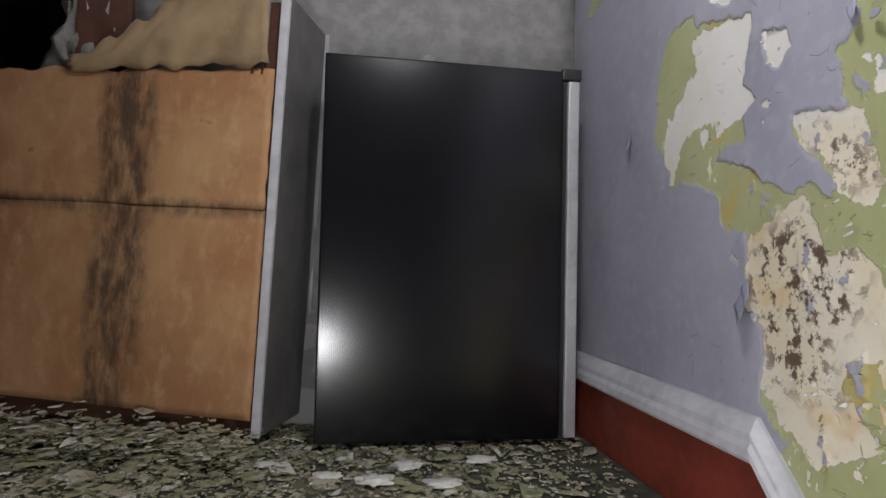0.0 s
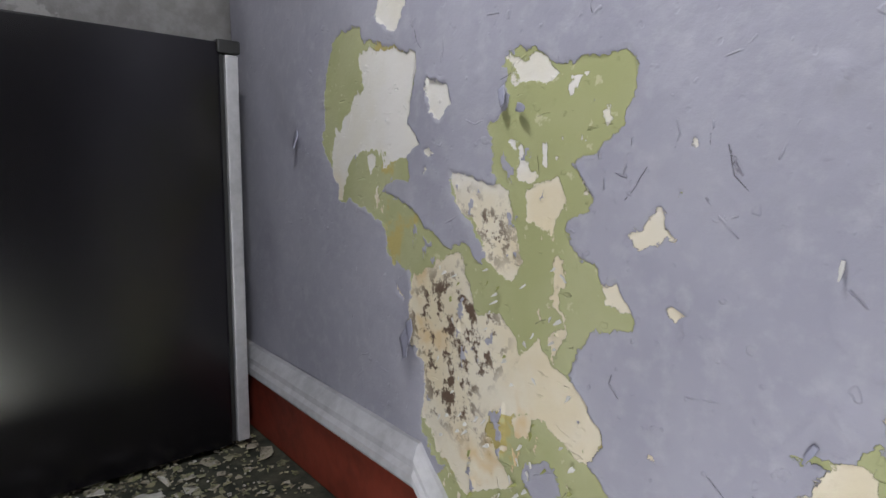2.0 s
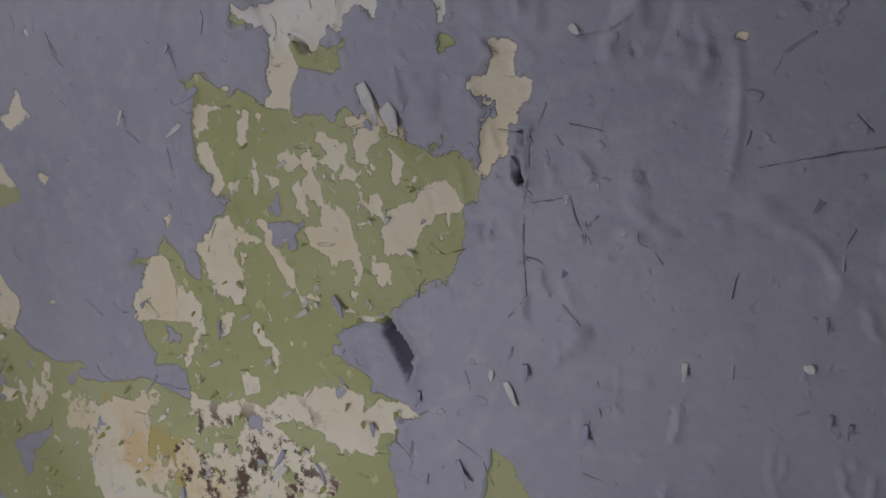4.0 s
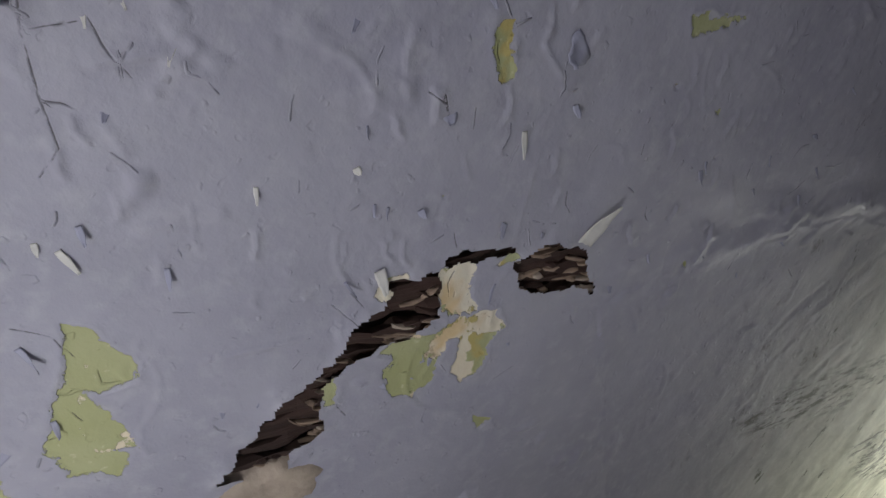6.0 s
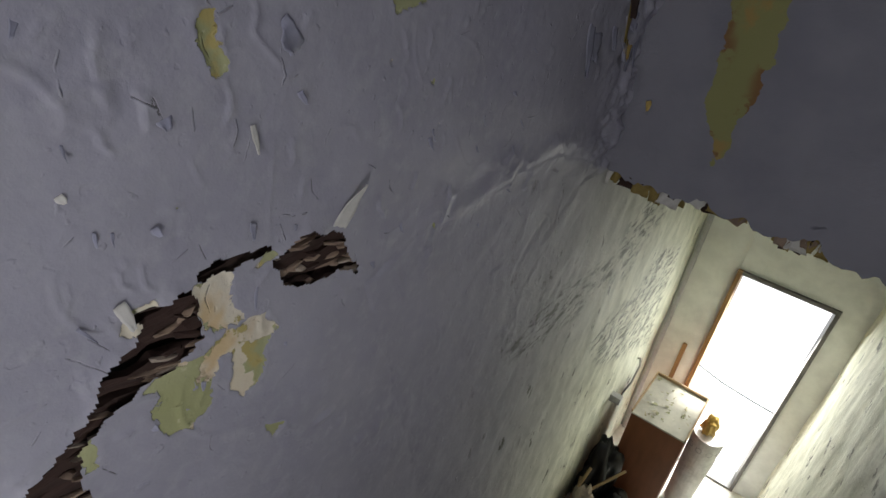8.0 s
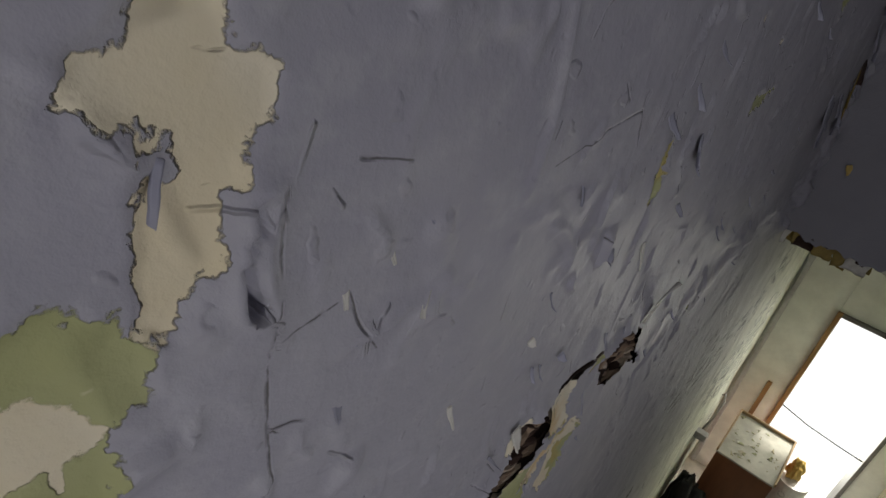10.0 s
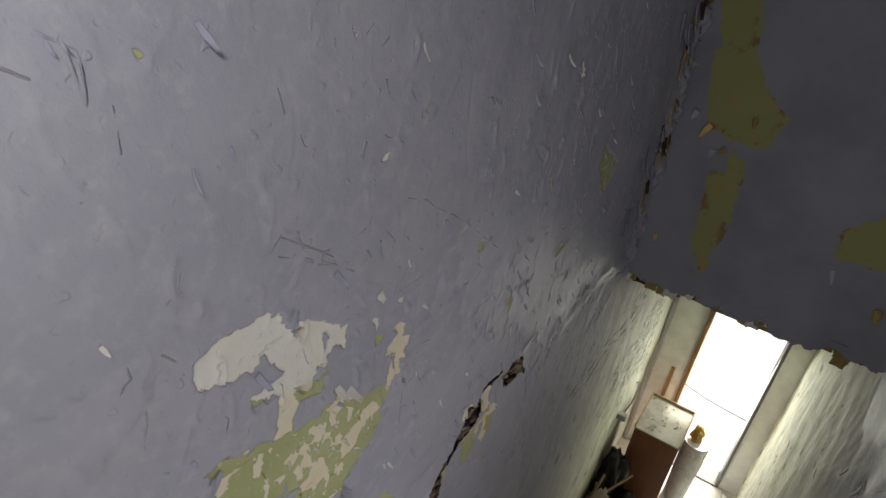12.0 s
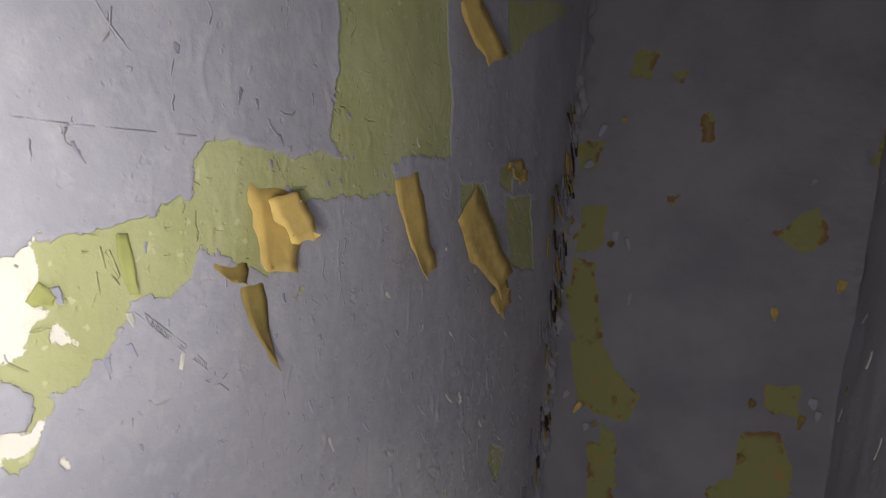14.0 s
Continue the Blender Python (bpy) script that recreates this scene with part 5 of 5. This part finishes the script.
# ---- landing things ----
fridge = thing("fridge", (-0.636, 1.256, 0.0), "black enamel fridge side with a grey metal edge strip", "fridge", rz=1.0)
part("body", box(0, 0.535, 0, 0.10, 0.015, 0.845, 0.004), M_BLACK, fridge)
part("door_edge", box(0.545, 0.572, -0.004, 0.09, 0.018, 0.822, 0.004), M_STEEL, fridge, "grey metal door edge")
part("hinge_cap", box(0.530, 0.576, -0.006, 0.09, 0.824, 0.850, 0.004), M_RUB, fridge, "black plastic hinge cap")
part("seal", box(0.536, 0.544, 0.003, 0.09, 0.02, 0.822), M_RUB, fridge, "black rubber door seal")
for x in (0.03, 0.5):
    part("foot", box(x, x + 0.03, 0.02, 0.05, 0.0, 0.014), M_RUB, fridge)
cable = tagged(link_mesh("power_cable", tube([(-0.578, 1.43, 0.80), (-0.588, 1.38, 0.76), (-0.612, 1.35, 0.70), (-0.622, 1.345, 0.60), (-0.620, 1.34, 0.45), (-0.615, 1.34, 0.25), (-0.61, 1.35, 0.08), (-0.60, 1.37, 0.006), (-0.56, 1.42, 0.005)], 0.0035), M_RUB), "thin black power cable hanging beside the fridge", "cable")

# old cupboard standing with its hardboard back to the stairs
cup = thing("cupboard", (-0.750, 1.262, 0.0), "old cupboard with stained hardboard back, torn at the top", "cupboard", rz=-17)
cup.matrix_world = pose(-0.750, 1.262, 0.0, 0, 2.2, -17)
CW, CD = 0.86, 0.235
part("side_panel", box(-0.016, 0.0, 0.006, CD - 0.012, 0.03, 0.965, 0.002), M_GREYP, cup, "grey laminate side")
part("edge_strip", box(-0.014, 0.005, -0.006, 0.005, 0.03, 1.02, 0.002), M_WHITE, cup, "bright metal edge strip")
part("edge_strip", box(-0.016, 0.008, CD - 0.011, CD, 0.03, 0.967, 0.002), M_STEEL, cup, "bright metal edge strip")
part("side_panel", box(-CW, -CW + 0.016, 0.006, CD, 0.03, 0.80, 0.002), M_GREYP, cup)
part("plinth", box(-CW + 0.02, -0.018, 0.014, 0.034, 0.0, 0.06), M_TIMBER, cup)
part("shelf", box(-CW + 0.017, -0.017, 0.012, CD - 0.012, 0.76, 0.776), M_TIMBER, cup, "dark wooden shelf")
part("rail", box(-0.045, -0.017, 0.010, 0.03, 0.06, 0.95, 0.002), M_TIMBER, cup, "dark wooden corner rail")


def torn_panel(x0, x1, z0, z1, tear, seed):
    """A thin board with wavy faces and a broken upper or lower edge."""
    n, m = 48, 30
    bm, grid = bmesh.new(), []
    for i in range(n + 1):
        u = x0 + (x1 - x0) * i / n
        col = []
        for j in range(m + 1):
            top = z1 + tear * noise.noise(Vector((u * 14, seed, 0))) + tear * 0.5 * noise.noise(Vector((u * 50, seed, 3)))
            z = z0 + (top - z0) * j / m
            y = 0.004 * noise.noise(Vector((u * 5, z * 5, seed))) + 0.0015 * noise.noise(Vector((u * 20, z * 20, seed)))
            col.append(bm.verts.new((u + (0.004 * noise.noise(Vector((z * 30, seed, 1))) if i in (0, n) else 0), y, z)))
        grid.append(col)
    for i in range(n):
        for j in range(m):
            bm.faces.new((grid[i][j], grid[i + 1][j], grid[i + 1][j + 1], grid[i][j + 1])).smooth = True
    r = bmesh.ops.extrude_face_region(bm, geom=bm.faces[:])
    for v in r["geom"]:
        if isinstance(v, bmesh.types.BMVert):
            v.co.y += 0.005
    bmesh.ops.recalc_face_normals(bm, faces=bm.faces[:])
    return bm


part("back_panel", torn_panel(-CW + 0.005, -0.020, 0.062, 0.500, 0.0, 1), M_PANEL, cup, "orange brown hardboard with dark damp stains")
part("back_panel", torn_panel(-CW + 0.005, -0.022, 0.5008, 0.800, 0.02, 2), M_PANEL, cup, "orange brown hardboard, torn along the top")
# the veneer peeled off the upper back sags over the opening
bm, grid = bmesh.new(), []
for i in range(31):
    col = []
    for j in range(13):
        s, t = i / 30, j / 12
        x = -0.50 + 0.47 * s
        lo, hi = 0.79 + 0.02 * s + 0.012 * noise.noise(Vector((s * 12, 0, 1))), 0.825 + 0.30 * s ** 1.3 + 0.02 * noise.noise(Vector((s * 14, 0, 6)))
        z = lo + (hi - lo) * t + 0.01 * noise.noise(Vector((s * 6, t * 2, 4)))
        y = -0.010 - 0.022 * math.sin(math.pi * t) * (0.4 + 0.6 * s) + 0.012 * noise.noise(Vector(((s - t * 0.4) * 14, t * 2, 8)))
        col.append(bm.verts.new((x, y, z)))
    grid.append(col)
for i in range(30):
    for j in range(12):
        bm.faces.new((grid[i][j], grid[i + 1][j], grid[i + 1][j + 1], grid[i][j + 1])).smooth = True
r = bmesh.ops.extrude_face_region(bm, geom=bm.faces[:])
for v in r["geom"]:
    if isinstance(v, bmesh.types.BMVert):
        v.co.y += 0.003
bmesh.ops.recalc_face_normals(bm, faces=bm.faces[:])
part("torn_veneer", bm, M_SHEET, cup, "tan veneer sheet torn loose and curling")
part("splinter", box(-0.075, -0.068, 0.0, 0.006, 0.79, 0.87), M_TIMBER, cup)
part("splinter", box(-0.052, -0.046, 0.0, 0.006, 0.79, 0.90), M_TIMBER, cup)


def lump(name, at, size, material, seed, label, category, rough=0.35, freq=1.6, group=""):
    bm = bmesh.new()
    bmesh.ops.create_icosphere(bm, subdivisions=4, radius=1)
    for v in bm.verts:
        p = v.co.copy()
        k = 1 + rough * noise.noise(p * freq + Vector((seed, 0, 0))) + rough * 0.5 * noise.noise(p * freq * 3 + Vector((seed, 5, 0)))
        v.co = Vector((p.x * size[0], p.y * size[1], max(p.z, -0.5) * size[2])) * k
    lo = min(v.co.z for v in bm.verts)
    for v in bm.verts:
        v.co.z -= lo
    for f in bm.faces:
        f.smooth = True
    ob = link_mesh(name, bm, material)
    ob.matrix_world = pose(*at)
    return tagged(ob, label, category, group)


lump("rag", (-1.19, 1.50, 0.777), (0.09, 0.05, 0.17), M_RAG, 3, "crumpled grey rag lying on the cupboard shelf", "rag", 0.6, 2.2)
for k, (x, y, s) in enumerate(((-0.715, 1.16, 0.014), (-0.515, 1.055, 0.022), (-0.395, 1.03, 0.020), (-0.455, 1.13, 0.02), (-0.30, 1.16, 0.018), (-0.60, 1.09, 0.016))):
    lump("plaster_piece", (x, y, 0.004), (s * 1.5, s, s * 0.35), M_FLAKE, 20 + k, "small white plaster piece lying on the dirty floor", "plaster", 0.5, 2.0, "fallen plaster pieces")


def flakes(name, count, seed, spot, label, size=(0.0085, 0.6), up=0.006, material=None):
    """Fallen paint: thin broken plates lying over one another."""
    r = random.Random(seed)
    verts, faces = [], []
    for _ in range(count):
        x, y, z = spot(r)
        s = min(0.045, r.lognormvariate(math.log(size[0]), size[1]))
        n, t = r.randint(4, 7), r.uniform(0.0008, 0.003)
        m = pose(x, y, z + r.uniform(0.001, up), r.gauss(0, 5), r.gauss(0, 5), r.uniform(0, 360))
        ang = sorted(r.uniform(0, math.tau) for _ in range(n))
        ring = [(s * r.uniform(0.6, 1.1) * math.cos(a), s * r.uniform(0.5, 0.9) * math.sin(a)) for a in ang]
        b = len(verts)
        verts += [m @ Vector((u, v, t)) for u, v in ring] + [m @ Vector((u * 1.02, v * 1.02, 0)) for u, v in ring]
        faces.append(tuple(range(b, b + n)))
        faces += [(b + k, b + n + k, b + n + (k + 1) % n, b + (k + 1) % n) for k in range(n)]
    me = bpy.data.meshes.new(name)
    me.from_pydata(verts, [], faces)
    me.materials.append(material or M_DEBRIS)
    return tagged(new(name, me), label, "debris", kind="stuff")


flakes("paint_flakes", 4200, 11, lambda r: (-0.04 - 1.6 * r.random() ** 0.72, r.uniform(0.70, 1.46), 0.0), "fallen paint flakes covering the dirty landing floor")
flakes("paint_crumbs", 9000, 12, lambda r: (-0.04 - 1.6 * r.random() ** 0.8, r.uniform(0.70, 1.46), 0.0), "fine paint crumbs covering the dirty landing floor", (0.0045, 0.45), 0.006)
flakes("flake_heap", 2600, 13, lambda r: (lambda x: (x, 1.20 + 0.30 * (-0.75 - x) + r.gauss(0.0, 0.05), abs(r.gauss(0, 0.022))))(r.uniform(-1.6, -0.75)), "heap of paint flakes along the cupboard foot", (0.010, 0.5), 0.02)
flakes("stair_flakes", 900, 14, lambda r: (lambda k: (r.uniform(-0.88, -0.04), 0.70 - RUN * k - r.uniform(0.02, 0.17), -RISE * (k + 1)))(r.randint(0, 12)), "paint flakes fallen on the stair treads")

# ---- stair foot things ----
hall = thing("hall_cupboard", (-0.13, -3.245, -2.6), "narrow brown veneer cupboard with a littered pale top", "cupboard")
part("body", box(-0.30, 0.0, 0.0, 0.375, 0.0, 0.775, 0.003), M_CAB, hall)
part("front", box(-0.298, -0.002, 0.376, 0.392, 0.01, 0.772, 0.003), M_CAB, hall, "brown veneer front")
part("top", box(-0.305, 0.005, -0.004, 0.396, 0.776, 0.786, 0.002), M_TOP, hall, "pale top")
for x0, x1, y0, y1 in ((-0.305, -0.295, -0.004, 0.396), (-0.005, 0.005, -0.004, 0.396), (-0.295, -0.005, -0.004, 0.006)):
    part("rim", box(x0, x1, y0, y1, 0.787, 0.806, 0.002), M_SHEET, hall)
flakes("shelf_flakes", 45, 15, lambda r: (r.uniform(-0.41, -0.15), r.uniform(-3.22, -2.88), -1.812), "paint flakes lying on the narrow cupboard", (0.011, 0.5), 0.012, M_DEBRIS)
lump("black_bag", (-0.10, -2.74, -2.6), (0.085, 0.11, 0.36), M_BAG, 31, "crumpled black plastic bag against the wall", "bag", 0.45, 1.8)
lump("black_bag", (-0.25, -2.68, -2.6), (0.10, 0.10, 0.20), M_BAG, 37, "crumpled black plastic bag against the cupboard", "bag", 0.45, 1.8)
for k, (p, q) in enumerate((((-0.06, -2.48, -2.30), (-0.24, -2.72, -2.10)), ((-0.05, -2.40, -2.40), (-0.08, -2.62, -2.12)), ((-0.12, -2.42, -2.42), (-0.05, -2.60, -2.20)))):
    tagged(link_mesh("stick", tube([p, tuple((a + b) / 2 + 0.004 for a, b in zip(p, q)), q], 0.009, sides=6), M_SHEET), "broken pale wooden stick among the rubbish", "stick", "broken sticks")
lump("rubbish_pile", (-0.12, -2.47, -2.6), (0.10, 0.12, 0.25), M_CONC, 41, "heap of grey rubble beside the wall", "rubble", 0.6, 2.4)
stick = tagged(link_mesh("wooden_batten", box(-0.188, -0.162, -3.53, -3.512, -2.6, -1.72, 0.003), M_OAK), "yellow brown wooden batten leaning on the wall", "batten")
hook = tagged(link_mesh("wire_hook", tube([(-0.004, -3.1, -1.98), (-0.03, -3.12, -1.86), (-0.035, -3.15, -1.74), (-0.02, -3.16, -1.70), (-0.006, -3.17, -1.72)], 0.006), M_STEEL), "bent grey wire hook on the wall", "hook")
bracket = tagged(link_mesh("wall_bracket", box(-0.06, 0.0, -2.86, -2.82, -1.80, -1.755, 0.003), M_STEEL), "small grey metal bracket on the wall", "bracket")
crate = thing("plastic_tub", (-0.52, -3.22, -2.6), "white plastic tub with round holes", "tub")
bm = bmesh.new()
bmesh.ops.create_cone(bm, cap_ends=True, segments=28, radius1=0.075, radius2=0.09, depth=0.60, matrix=Matrix.Translation((0, 0, 0.30)))
part("body", bm, M_CRATE, crate)
for k in range(9):
    a = math.tau * k / 9
    ring = [(0.087 * math.cos(a + 0.2 * math.cos(q)), 0.087 * math.sin(a + 0.2 * math.cos(q)), 0.52 + 0.018 * math.sin(q)) for q in [math.tau * i / 10 for i in range(11)]]
    part("ring", tube(ring, 0.003, sides=5), M_STEEL, crate, "grey ring mark")
lump("yellow_jug", (-0.50, -3.22, -2.0), (0.04, 0.035, 0.075), M_YEL, 47, "yellow plastic jug standing on the tub", "jug", 0.4, 1.8)
plank = tagged(link_mesh("plank", tube([(-0.845, -3.46, -2.598), (-0.875, -3.25, -2.45), (-0.90, -3.05, -2.30)], 0.022, sides=4), M_CRATE), "pale plank leaning on the stair wall", "plank")
line = tagged(link_mesh("door_cable", tube([(-0.292, -3.56, -1.845), (-0.45, -3.56, -1.885), (-0.63, -3.56, -1.905), (-0.765, -3.56, -1.915)], 0.004), M_RUB), "thin black cable strung across the doorway", "cable")
